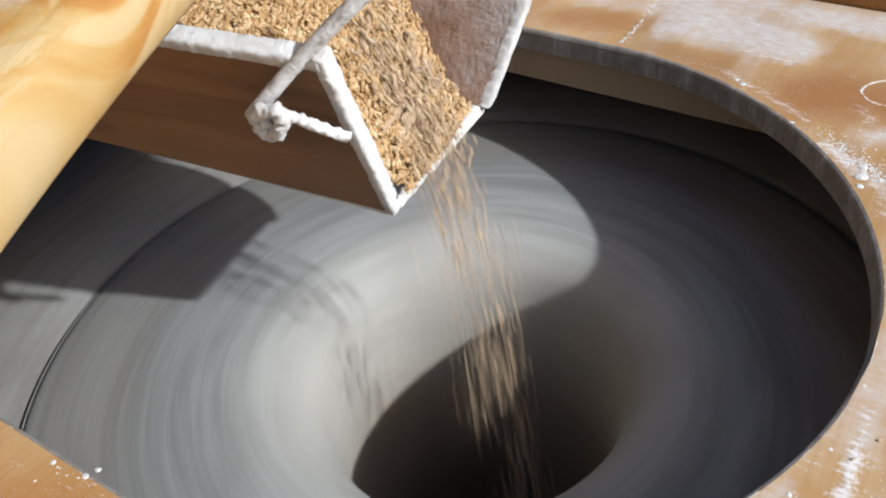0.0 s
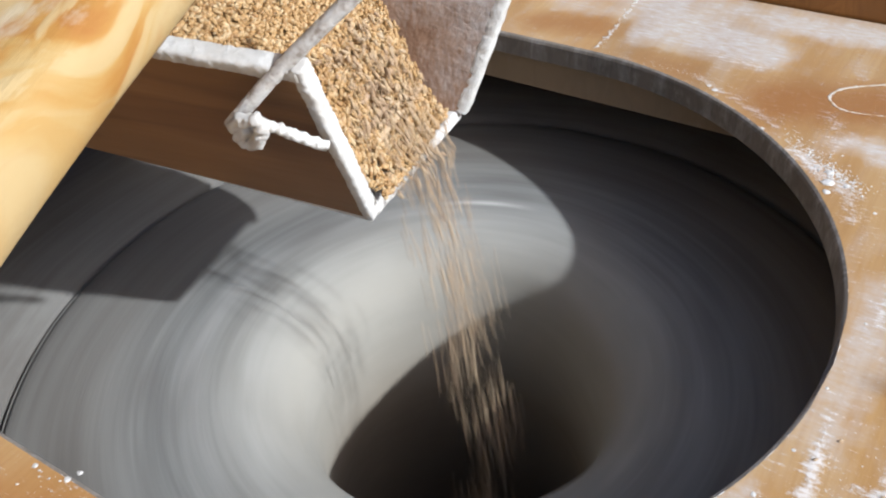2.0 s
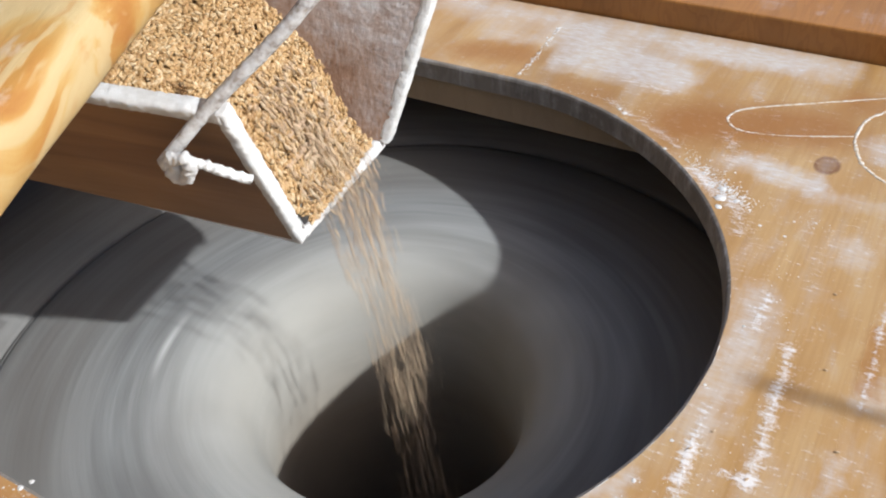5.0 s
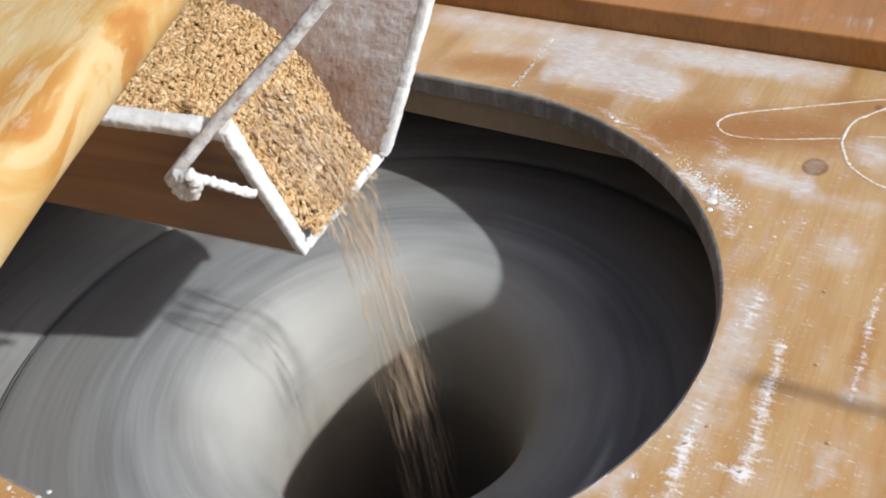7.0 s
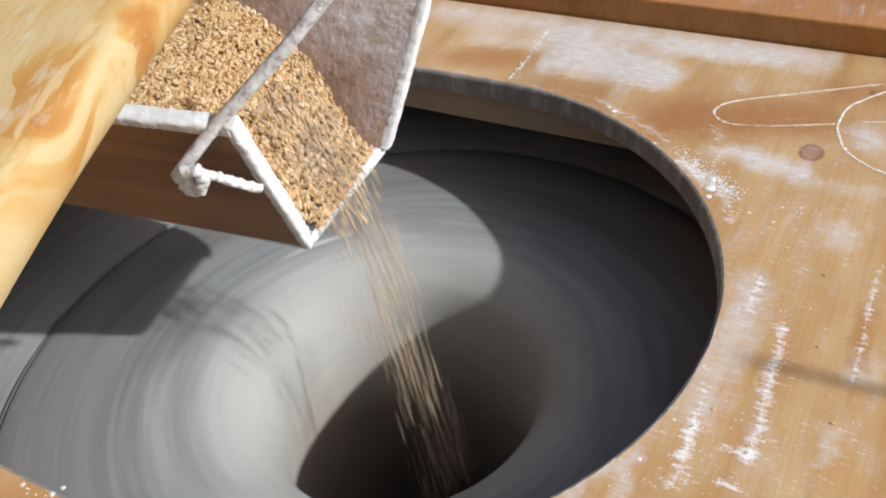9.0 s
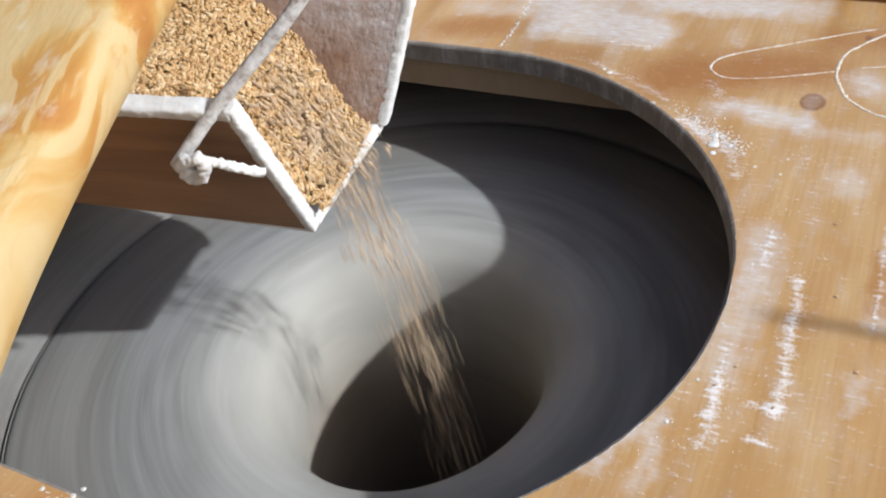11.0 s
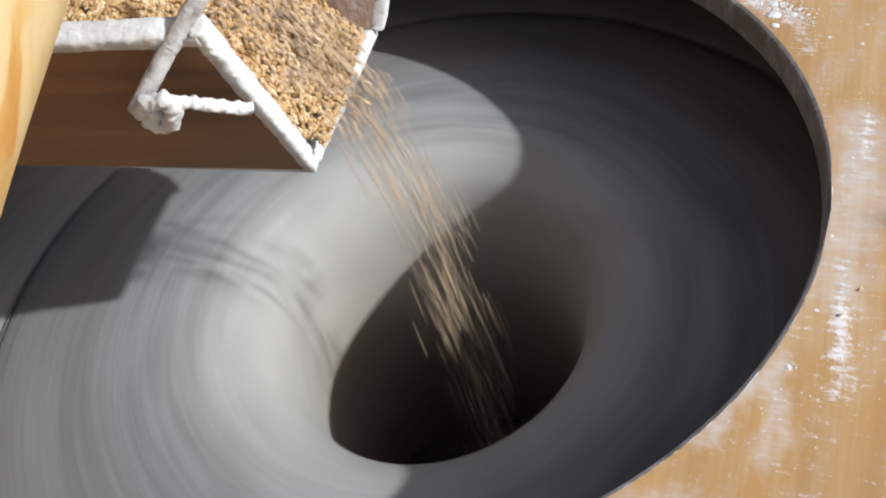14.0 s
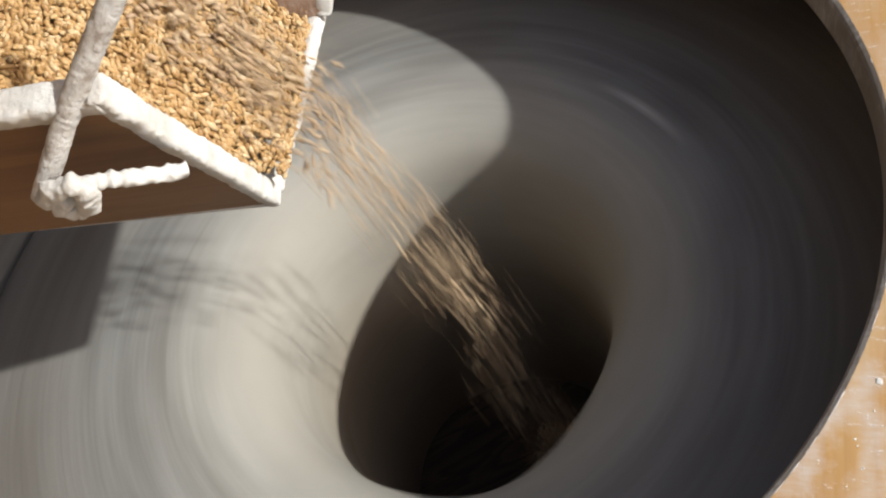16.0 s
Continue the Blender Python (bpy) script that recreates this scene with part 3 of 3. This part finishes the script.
def bar(points, half_a, half_b, way_a, seed, lump=0.0006):
    """A caked strip with a squarish section: half_a wide along way_a, half_b thick, crumbly all over."""
    bm = bmesh.new()
    pts = spline(points, 44)
    rings, sides = [], 20
    for n, p in enumerate(pts):
        ahead = (pts[min(n + 1, len(pts) - 1)] - pts[max(n - 1, 0)]).normalized()
        a = (way_a - ahead * way_a.dot(ahead)).normalized()
        b = ahead.cross(a)
        end = 0.55 if n in (0, len(pts) - 1) else 1.0
        wide = end * half_a * (1 + 0.16 * noise.noise((n * 0.09, seed, 0)) + 0.08 * noise.noise((n * 0.5, seed, 4)))
        tall = end * half_b * (1 + 0.22 * noise.noise((n * 0.11, seed, 9)))
        ring = []
        for k in range(sides):
            c, d = math.cos(2 * math.pi * k / sides), math.sin(2 * math.pi * k / sides)
            q = p + a * wide * math.copysign(abs(c) ** 0.5, c) + b * tall * math.copysign(abs(d) ** 0.5, d)
            ring.append(bm.verts.new(q + lump * Vector(noise.noise_vector(q * 260 + Vector((seed, 0, 0)))) + 0.5 * lump * Vector(noise.noise_vector(q * 700))))
        rings.append(ring)
    for r0, r1 in zip(rings, rings[1:]):
        for k in range(sides):
            bm.faces.new((r0[k], r0[(k + 1) % sides], r1[(k + 1) % sides], r1[k]))
    bm.faces.new(rings[0]), bm.faces.new(rings[-1])
    return bm


def crust(points, half_a, half_b, way_a, seed):
    return part("flour_crust", bar(points, half_a, half_b, Vector(way_a), seed), M_FLOUR, shoe, "white crust of caked flour", True)


crust([(SB, 0.406, 0.206), (-0.5, 0.406, 0.204), (-0.4, 0.406, 0.2025), (-0.3, 0.406, 0.201), (SF + 0.001, 0.406, 0.1995)], 0.0078, 0.0052, (0, 1, 0.25), 1)
crust([(SF, 0.404, 0.205), (SF, 0.421, 0.158), (SF - 0.001, 0.442, 0.106), (SF - 0.003, 0.467, 0.045)], 0.0068, 0.0048, (0, 1, 0.35), 2)
crust([(-0.094, 0.646, 0.355), (-0.124, 0.628, 0.26), (-0.158, 0.610, 0.16), (-0.190, 0.592, 0.066)], 0.0082, 0.0058, (0, 1, 0), 3)
crust([(-0.217, 0.470, 0.047), (-0.212, 0.50, 0.051), (-0.203, 0.55, 0.058), (-0.197, 0.590, 0.064)], 0.0065, 0.0048, (1, 0, 0.2), 4)


# hanging cord, its knot and the peg
cord = holder("hanging_cord")
tagged(cord, "stiff cord caked white with flour, holding the shoe", "cord")
way = Vector((0.720, -0.100, 0.688)).normalized()
foot = Vector((-0.0407, 0.4485, 0.1912)) - Vector((0.606, -0.384, 0.697)) * 0.041
pts = spline([foot + way * d + Vector((0, 0, 0.002 * math.sin(d * 30))) for d in (0, 0.04, 0.08, 0.14, 0.195)] + [foot + way * 0.2 + SUN_TO * 0.05, foot + way * 0.2 + SUN_TO * 0.12], 40)
part("cord", tube(pts, [0.0049 * (1 + 0.07 * noise.noise((n * 0.13, 0, 5))) for n in range(len(pts))], 18, 0.0004, 8, 420.0), M_CORD, cord, "", True)
knot = spline([(-0.064, 0.460, 0.164), (-0.055, 0.453, 0.172), (-0.045, 0.447, 0.174), (-0.044, 0.448, 0.167), (-0.050, 0.455, 0.155), (-0.056, 0.460, 0.151), (-0.060, 0.459, 0.158), (-0.054, 0.455, 0.165)], 12)
kn = tube(knot, [0.0046 + 0.0012 * noise.noise((n * 0.2, 2, 2)) for n in range(len(knot))], 18, 0.0022, 11, 260.0)
part("knot", kn, M_FLOUR, cord, "lumpy knot caked with flour", True)
peg = tagged(link_mesh("peg", tube(spline([(-0.046, 0.4485, 0.1722), (-0.036, 0.4505, 0.1665), (-0.022, 0.4525, 0.157), (-0.0065, 0.4545, 0.147)], 24), [0.0050] * 4 + [0.0037 + 0.0007 * noise.noise((n * 0.22, 8, 1)) for n in range(69)], 16, 0.0011, 21, 300.0), M_FLOUR, True),
             "small peg caked white with flour on the shoe's side", "peg")

# ---- the wheat in the shoe ----
S_KNOTS = [-0.372, -0.32, -0.300, -0.285, -0.266, -0.240, -0.219, -0.207, -0.199]
Z_KNOTS = [0.218, 0.208, 0.199, 0.189, 0.172, 0.137, 0.094, 0.074, 0.066]


def heap(s):
    return float(np.interp(s, S_KNOTS, Z_KNOTS))


def q_range(z, s=-0.25):
    return 0.415 + (0.203 - z) * 0.36 if z < 0.203 else 0.415, 0.584 + 0.12 * (s + 0.19) + 0.15 * (z - 0.07)


def wheat_grain(l=0.0063, w=0.0033, sides=7):
    """One kernel: pointed oval with a crease along its belly."""
    verts, faces = [], []
    stations = [(-0.5, 0.25), (-0.34, 0.78), (0.0, 1.0), (0.34, 0.74), (0.5, 0.22)]
    for u, f in stations:
        for k in range(sides):
            a = 2 * math.pi * k / sides
            r = w / 2 * f * (0.80 if k == 0 else 1.0)
            verts.append((u * l, r * math.sin(a), r * 0.9 * math.cos(a)))
    for i in range(len(stations) - 1):
        for k in range(sides):
            faces.append((i * sides + k, i * sides + (k + 1) % sides, (i + 1) * sides + (k + 1) % sides, (i + 1) * sides + k))
    faces.append(tuple(range(sides))[::-1])
    faces.append(tuple((len(stations) - 1) * sides + k for k in range(sides)))
    return np.array(verts), faces


GRAIN_V, GRAIN_F = wheat_grain()


def many_grains(name, places, material):
    """One mesh of kernels, each (place, turn matrix, size)."""
    verts, faces = [], []
    for place, turn, size in places:
        base = len(verts)
        verts.extend((GRAIN_V * size) @ np.array(turn).T + np.array(place))
        faces.extend(tuple(base + i for i in f) for f in GRAIN_F)
    mesh = bpy.data.meshes.new(name)
    mesh.from_pydata([tuple(v) for v in verts], [], faces)
    mesh.polygons.foreach_set("use_smooth", [True] * len(mesh.polygons))
    mesh.materials.append(material)
    return mesh


rnd = random.Random(7)
places = []
for n in range(8200):
    s = rnd.uniform(-0.374, -0.199)
    z = heap(s)
    q0, q1 = q_range(z, s)
    q = rnd.uniform(q0, q1)
    slope = math.atan2(heap(s + 0.006) - heap(s - 0.006), 0.012)
    z += 0.006 * noise.noise((s * 30, q * 30, 3.0)) + rnd.uniform(-0.0026, 0.0010)
    turn = Euler((rnd.uniform(-0.6, 0.6), -slope + rnd.uniform(-0.35, 0.35), rnd.uniform(0, 2 * math.pi))).to_matrix()
    places.append(((s, q, z), turn, rnd.uniform(0.86, 1.12)))
wheat = new("wheat_heap", many_grains("wheat_heap", places, M_WHEAT))
wheat.matrix_world = SHOE
tagged(wheat, "heap of golden brown wheat grains in the shoe", "wheat", kind="stuff")
# the mass of grain under its top layer
bm = bmesh.new()
rows = []
for s in [-0.372 + 0.157 * k / 24 for k in range(25)]:
    z = heap(s) - 0.0035 - 0.008 * max(0.0, min(1.0, (s + 0.235) / 0.03))
    q0, q1 = q_range(z, s)
    rows.append([bm.verts.new((s, q0 - 0.002 + (q1 - q0 + 0.002) * j / 8, z)) for j in range(9)])
for r0, r1 in zip(rows, rows[1:]):
    for j in range(8):
        bm.faces.new((r0[j], r1[j], r1[j + 1], r0[j + 1]))
part("packed_grain", bm, M_WHEAT, wheat, "", True)

# ---- unseen hopper added over the shoe, to block sky and bounce warm light ----
hopper = tagged(holder("unseen_hopper"), "unseen yellow pine grain hopper added over the feed shoe to shape the light", "hopper")
low = [(-0.24, 0.46, 0.352), (0.05, 0.42, 0.352), (0.09, 0.72, 0.352), (-0.20, 0.76, 0.352)]
high = [(-0.28, 0.44, 0.86), (0.07, 0.39, 0.86), (0.12, 0.75, 0.86), (-0.23, 0.80, 0.86)]
for n in range(4):
    k = (n + 1) % 4
    mid_low, mid_high = (sum((Vector(p) for p in ring), Vector()) / 4 for ring in (low, high))

    def inward(p, centre):
        v = Vector(p)
        d = centre - v
        return v + Vector((d.x, d.y, 0)).normalized() * 0.025

    outer = [low[n], low[k], high[k], high[n]]
    inner = [inward(low[n], mid_low), inward(low[k], mid_low), inward(high[k], mid_high), inward(high[n], mid_high)]
    part("hopper_board", slab(outer, inner, 0.002), M_BEAM, hopper)

# ---- the pine beam over the deck ----
beam = tagged(holder("hopper_beam"), "yellow pine beam with knots, worn and rounded along its edge", "beam")
bd = Vector((0.172, 0.985, 0.0)).normalized()
bl = Vector((-bd.y, bd.x, 0)).normalized()
b0 = Vector((-0.038, 0.2, 0.320))
bm = bmesh.new()
rings = []
sect = [(0.003, -0.001), (0.0005, 0.002), (0.0, 0.008), (0.001, 0.019), (0.004, 0.0245), (0.010, 0.0275), (0.022, 0.0285), (0.06, 0.0285), (0.11, 0.028), (0.16, 0.0285), (0.164, 0.024), (0.164, -0.001)]
for k in range(120):
    d = -0.75 + 1.65 * k / 119
    wave = 0.0016 * noise.noise((d * 14, 7.0, 0)) - (0.45 if d < 0 else 0.08) * min(abs(d), 0.22) ** 2
    rings.append([bm.verts.new((d, x + wave if x < 0.1 else x, z)) for x, z in sect])
for r0, r1 in zip(rings, rings[1:]):
    for k in range(len(sect)):
        bm.faces.new((r0[k], r0[(k + 1) % len(sect)], r1[(k + 1) % len(sect)], r1[k]))
bm.faces.new(rings[0]), bm.faces.new(rings[-1])
beam_turn = Matrix((bd, bl, Vector((0, 0, 1)))).transposed().to_4x4()
beam.matrix_world = Matrix.Translation(b0) @ beam_turn
part("timber", bm, M_BEAM, beam, "", True)
for d in (-0.68, 0.83):
    part("post", box(d, d + 0.06, 0.03, 0.10, -0.320, -0.0015, 0.003), M_BEAM, beam)


# ---- small things on the deck ----
def chalk(name, points, radius, label):
    pts = spline([Vector((x, y, -0.0003)) for x, y in points], 26)
    rad = [radius * max(0.28, 0.74 + 0.75 * noise.noise((n * 0.16, radius * 9000, 0)) + 0.3 * noise.noise((n * 0.7, 3.0, radius * 9000))) for n in range(len(pts))]
    bm = tube(pts, rad, 9, radius * 0.8, 5, 420.0)
    for v in bm.verts:
        v.co.z = v.co.z * 0.22 + 0.0001
    return tagged(link_mesh(name, bm, M_CHALK, True), label, "chalk mark")


chalk("chalk_line", [(0.680, 0.686), (0.608, 0.694), (0.535, 0.700), (0.469, 0.704), (0.446, 0.698), (0.4365, 0.685), (0.443, 0.665), (0.479, 0.648), (0.544, 0.633)], 0.0014, "white chalk petal outline drawn on the varnished deck")
chalk("chalk_line", [(0.655, 0.683), (0.622, 0.677), (0.591, 0.668), (0.568, 0.657), (0.544, 0.629), (0.534, 0.603), (0.531, 0.580), (0.541, 0.548), (0.565, 0.525)], 0.0020, "white chalk circle drawn on the varnished deck")
chalk("chalk_line", [(0.571, 0.629), (0.593, 0.622), (0.640, 0.610)], 0.0010, "short white chalk stroke inside the drawn circle")


def clod(x, y, size, seed, flat=0.16):
    bm = bmesh.new()
    size *= 0.62
    bmesh.ops.create_icosphere(bm, subdivisions=3, radius=size)
    for v in bm.verts:
        v.co *= 1 + 0.45 * noise.noise(v.co / size * 1.6 + Vector((seed, 0, 0))) + 0.2 * noise.noise(v.co / size * 4 + Vector((0, seed, 0)))
        v.co.z *= flat
    ob = link_mesh("flour_clod", bm, M_FLOUR, True)
    ob.location = (x, y, size * flat * 0.25)
    return tagged(ob, "small clod of white flour lying on the deck", "flour", "flour clods on the deck")


r4 = random.Random(12)


def crumbs(name, points, number, spread, sizes, label):
    """A line of tiny flour crumbs, thicker in places, lying on the deck."""
    bm = bmesh.new()
    line = spline([Vector((x, y, 0)) for x, y in points], 12)
    for n in range(number):
        at = line[min(len(line) - 1, int(r4.random() * len(line)))]
        size = r4.uniform(*sizes) * (0.6 + 0.8 * abs(noise.noise(at * 60)))
        spot = at + Vector((r4.gauss(0, spread), r4.gauss(0, spread), size * 0.08))
        u, v = spot.xy.dot(ALONG) - UC, spot.xy.dot(ACROSS) - VC
        if (u / (RADIUS + 0.006)) ** 2 + (v / (STRAIGHT + 0.006)) ** 2 < 1 or u < 0 and abs(v) < STRAIGHT + 0.006:
            continue                             # nothing lies over the opening
        move = Matrix.Translation(spot) @ Matrix.Diagonal((r4.uniform(0.7, 1.5), r4.uniform(0.7, 1.5), 0.3, 1))
        bmesh.ops.create_icosphere(bm, subdivisions=1, radius=size, matrix=move)
    return tagged(link_mesh(name, bm, M_FLOUR, True), label, "flour", kind="stuff")


crumbs("flour_line", [(0.243, 0.826), (0.262, 0.853), (0.281, 0.884), (0.296, 0.908), (0.311, 0.931)], 130, 0.0016, (0.0005, 0.0016), "line of white flour crumbs across the deck planks")
crumbs("flour_drift", [(0.378, 0.625), (0.392, 0.590), (0.399, 0.566), (0.404, 0.545)], 420, 0.006, (0.0003, 0.0013), "drift of white flour on the deck at the opening's edge")
crumbs("flour_drift", [(0.215, 0.825), (0.27, 0.796), (0.325, 0.755), (0.362, 0.700), (0.388, 0.62)], 200, 0.004, (0.0003, 0.0008), "thin drift of flour along the opening's rim")
crumbs("flour_drift", [(0.405, 0.47), (0.385, 0.40), (0.34, 0.33), (0.27, 0.27), (0.20, 0.24)], 150, 0.010, (0.0002, 0.0007), "scattered flour crumbs on the deck")
crumbs("flour_drift", [(-0.21, 0.342), (-0.165, 0.312), (-0.13, 0.288)], 150, 0.007, (0.0003, 0.0011), "flour crumbs along the deck's near corner")
crumbs("flour_drift", [(0.445, 0.520), (0.455, 0.500)], 22, 0.006, (0.0004, 0.0009), "few flour crumbs on the deck")
for x, y, size in [(0.385, 0.560, 0.008), (0.392, 0.573, 0.006), (0.379, 0.548, 0.005), (0.398, 0.553, 0.004), (-0.188, 0.327, 0.0035), (-0.181, 0.331, 0.003), (0.338, 0.721, 0.004),
                   (0.335, 0.730, 0.003), (0.360, 0.648, 0.003), (0.228, 0.272, 0.0026), (0.262, 0.300, 0.002),
                   (0.300, 0.345, 0.0018), (0.405, 0.515, 0.0022), (0.42, 0.497, 0.002), (0.436, 0.515, 0.0018), (0.348, 0.398, 0.0018), (-0.145, 0.302, 0.003), (-0.212, 0.340, 0.003)]:
    clod(x, y, size, r4.uniform(0, 50))

kernel = bpy.data.meshes.new("wheat_grain")
kernel.from_pydata([tuple(v * 0.55) for v in GRAIN_V], [], GRAIN_F)
kernel.polygons.foreach_set("use_smooth", [True] * len(kernel.polygons))
kernel.materials.append(M_DUSTY)
for x, y in [(0.3895, 0.3447), (0.366, 0.274), (0.272, 0.2915), (0.292, 0.303), (0.300, 0.262), (0.43, 0.42), (0.46, 0.36)]:
    ob = new("wheat_grain", kernel)
    ob.matrix_world = pose(x, y, 0.0007, r4.uniform(-20, 20), 0, r4.uniform(0, 360))
    tagged(ob, "single spilled wheat grain lying on the deck", "wheat grain", "spilled grains on the deck")

# unseen upright rod added beside the mill, to throw a thin shadow across planks
tuning_peg = link_mesh("tuning_peg", tube([(0, 0, -0.001), (0, 0, 0.2), (0, 0, 0.46), (0, 0, 0.49), (0, 0, 0.50)], [0.0065, 0.0055, 0.0045, 0.0045, 0.002], 14), M_RAIL, True)
tuning_peg.location = (0.911, -0.02, 0)
tagged(tuning_peg, "slim upright wooden rod added out of view to cast a shadow on the deck", "peg")

# flour caught along the rim of the opening
for n in range(64):
    a = radians(r4.uniform(-118, 66))
    long = r4.uniform(0.006, 0.03)
    pts = []
    for k in range(7):
        b = a + (k / 6 - 0.5) * long / 0.33
        cu, cv = math.cos(b), math.sin(b)
        if cu >= 0:
            u, v = UC + (RADIUS + 0.0034) * cu, VC + (STRAIGHT + 0.0034) * cv
        else:
            u, v = UC - 0.33 * (-cu) * 1.1, VC + (STRAIGHT + 0.0034) * (1 if cv > 0 else -1)
        p = ALONG * u + ACROSS * v
        pts.append((p.x, p.y, -0.0004))
    rad = r4.uniform(0.0002, 0.00045)
    ob = link_mesh("rim_flour", tube(pts, [rad * f for f in (0.3, 0.8, 1, 1, 0.9, 0.7, 0.3)], 7, rad * 0.9, n, 420.0), M_FLOUR, True)
    tagged(ob, "streak of white flour caught on the opening's rim", "flour", "flour along the rim")


# ---- what moves ----
DUST_V = np.array([(0.5, 0, -0.35), (-0.5, 0.3, -0.35), (-0.1, -0.55, -0.35), (0, 0, 0.6)])
DUST_F = [(0, 2, 1), (0, 1, 3), (1, 2, 3), (2, 0, 3)]


def falling(seed):
    """A loose handful of kernels."""
    r2 = random.Random(seed)
    spots = []
    for k in range(32):
        p = (r2.uniform(-0.036, 0.036), r2.uniform(-0.031, 0.031), r2.gauss(0, 0.006))
        turn = Euler((r2.uniform(0, 6.28), r2.uniform(-0.6, 0.6), r2.uniform(-0.9, 0.9))).to_matrix()
        spots.append((p, turn, r2.uniform(0.75, 1.05)))
    return many_grains("falling_grain", spots, M_DUSTY)


def veil(seed):
    """A puff of bran and flour specks that falls with the grain."""
    r2 = random.Random(seed)
    verts, faces = [], []
    for k in range(520):
        p = np.array((r2.uniform(-0.036, 0.036), r2.gauss(0, 0.022), r2.gauss(0, 0.010)))
        base = len(verts)
        verts.extend(tuple(v) for v in DUST_V * r2.uniform(0.0003, 0.0009) + p)
        faces.extend(tuple(base + i for i in f) for f in DUST_F)
    out = bpy.data.meshes.new("flour_veil")
    out.from_pydata(verts, [], faces)
    out.materials.append(M_DUSTY)
    return out


SHEETS = [falling(40 + n) for n in range(12)]
VEILS = [veil(80 + n) for n in range(6)]
stream = tagged(holder("grain_stream", SHOE), "stream of wheat grains pouring from the shoe into the eye", "wheat", kind="stuff")
STEP, LIP_S, LIP_Z = 0.0135, -0.206, 0.078
V_OUT, V_DOWN, SLIDE = 0.26, 0.42, 0.30
clumps = []


def grain_place(tau, jitter):
    """Where a clump is, tau seconds after it leaves the lip, in the shoe's space."""
    q0, faster, drift = jitter
    if tau <= 0:
        u = max(0.0, 1 + tau / SLIDE)
        s = -0.248 + (LIP_S + 0.248) * (u * u + u) * 0.5
        dive = 0.035 * max(0.0, 1 - u * 3)
        slope = math.degrees(math.atan2(heap(s + 0.01) - heap(s - 0.01), 0.02))
        return pose(s, 0.526 + q0, heap(s) + 0.0035 - dive, 0, -slope, 0)
    tau = min(tau, 0.334)
    s = LIP_S + (V_OUT + faster) * tau
    z = LIP_Z + 0.002 - V_DOWN * tau - 4.9 * tau * tau
    steep = math.degrees(math.atan2(V_DOWN + 9.8 * tau, V_OUT))
    gather = 1 - 0.3 * min(1.0, tau / 0.20)     # the stream draws together as it falls
    return pose(s, 0.526 + q0 * gather - (0.10 + drift) * tau, max(z, -0.592), 0, min(steep, 80), 0)


for n in range(-24, 1212):
    ob = new("grain_clump", SHEETS[n * 5 % 12])
    ob.parent = stream
    clumps.append((n * STEP, ob))


def veil_place(tau, jitter):
    """Where a puff is: under the heap until it leaves the lip, then with the grain."""
    if tau > 0:
        return grain_place(tau, jitter)
    return pose(-0.255 + max(0.0, 1 + tau / 0.05) * (LIP_S + 0.255), 0.526, 0.108 - 0.03 * max(0.0, 1 + tau / 0.05), 0, 35, 0)


veils = []
for n in range(-8, 440):
    ob = new("flour_puff", VEILS[n % 6])
    ob.parent = stream
    veils.append((n * 0.037, ob))


def motions():
    turn = 0.5884                                # seconds a turn, now a little slower, now faster
    lead = [float(np.interp(k / 10, [0, 0.3, 3.4, 5.0, 8.5, 12.3, 15.0, 16.0], [-78, -65, 4, 25, 46, 18, -6, -15])) for k in range(161)]
    walk(millstone, [(k / 10, Matrix.Translation(AXIS) @ pose(0, 0, 0, 0, 0, 360 * (k / 10) / turn - 40.8 + lead[k])) for k in range(161)])
    r3 = random.Random(99)
    for start, ob in clumps:
        jitter = (r3.uniform(-0.026, 0.020), r3.uniform(-0.09, 0.13), r3.uniform(-0.09, 0.09))
        taus = [-0.30, -0.24, -0.16, -0.08, 0.0] + [0.034 * k for k in range(1, 11)]
        times = [0.0] + [start + t for t in taus if 0.02 < start + t < 15.98] + [16.0]
        walk(ob, [(t, grain_place(t - start, jitter)) for t in times])
    for start, ob in veils:
        jitter = (r3.uniform(-0.03, 0.024), r3.uniform(-0.12, 0.16), r3.uniform(-0.12, 0.12))
        times = [0.0] + [start + t for t in [-0.05, 0.0] + [0.042 * k for k in range(1, 9)] if 0.02 < start + t < 15.98] + [16.0]
        walk(ob, [(t, veil_place(t - start, jitter)) for t in times])


motions()
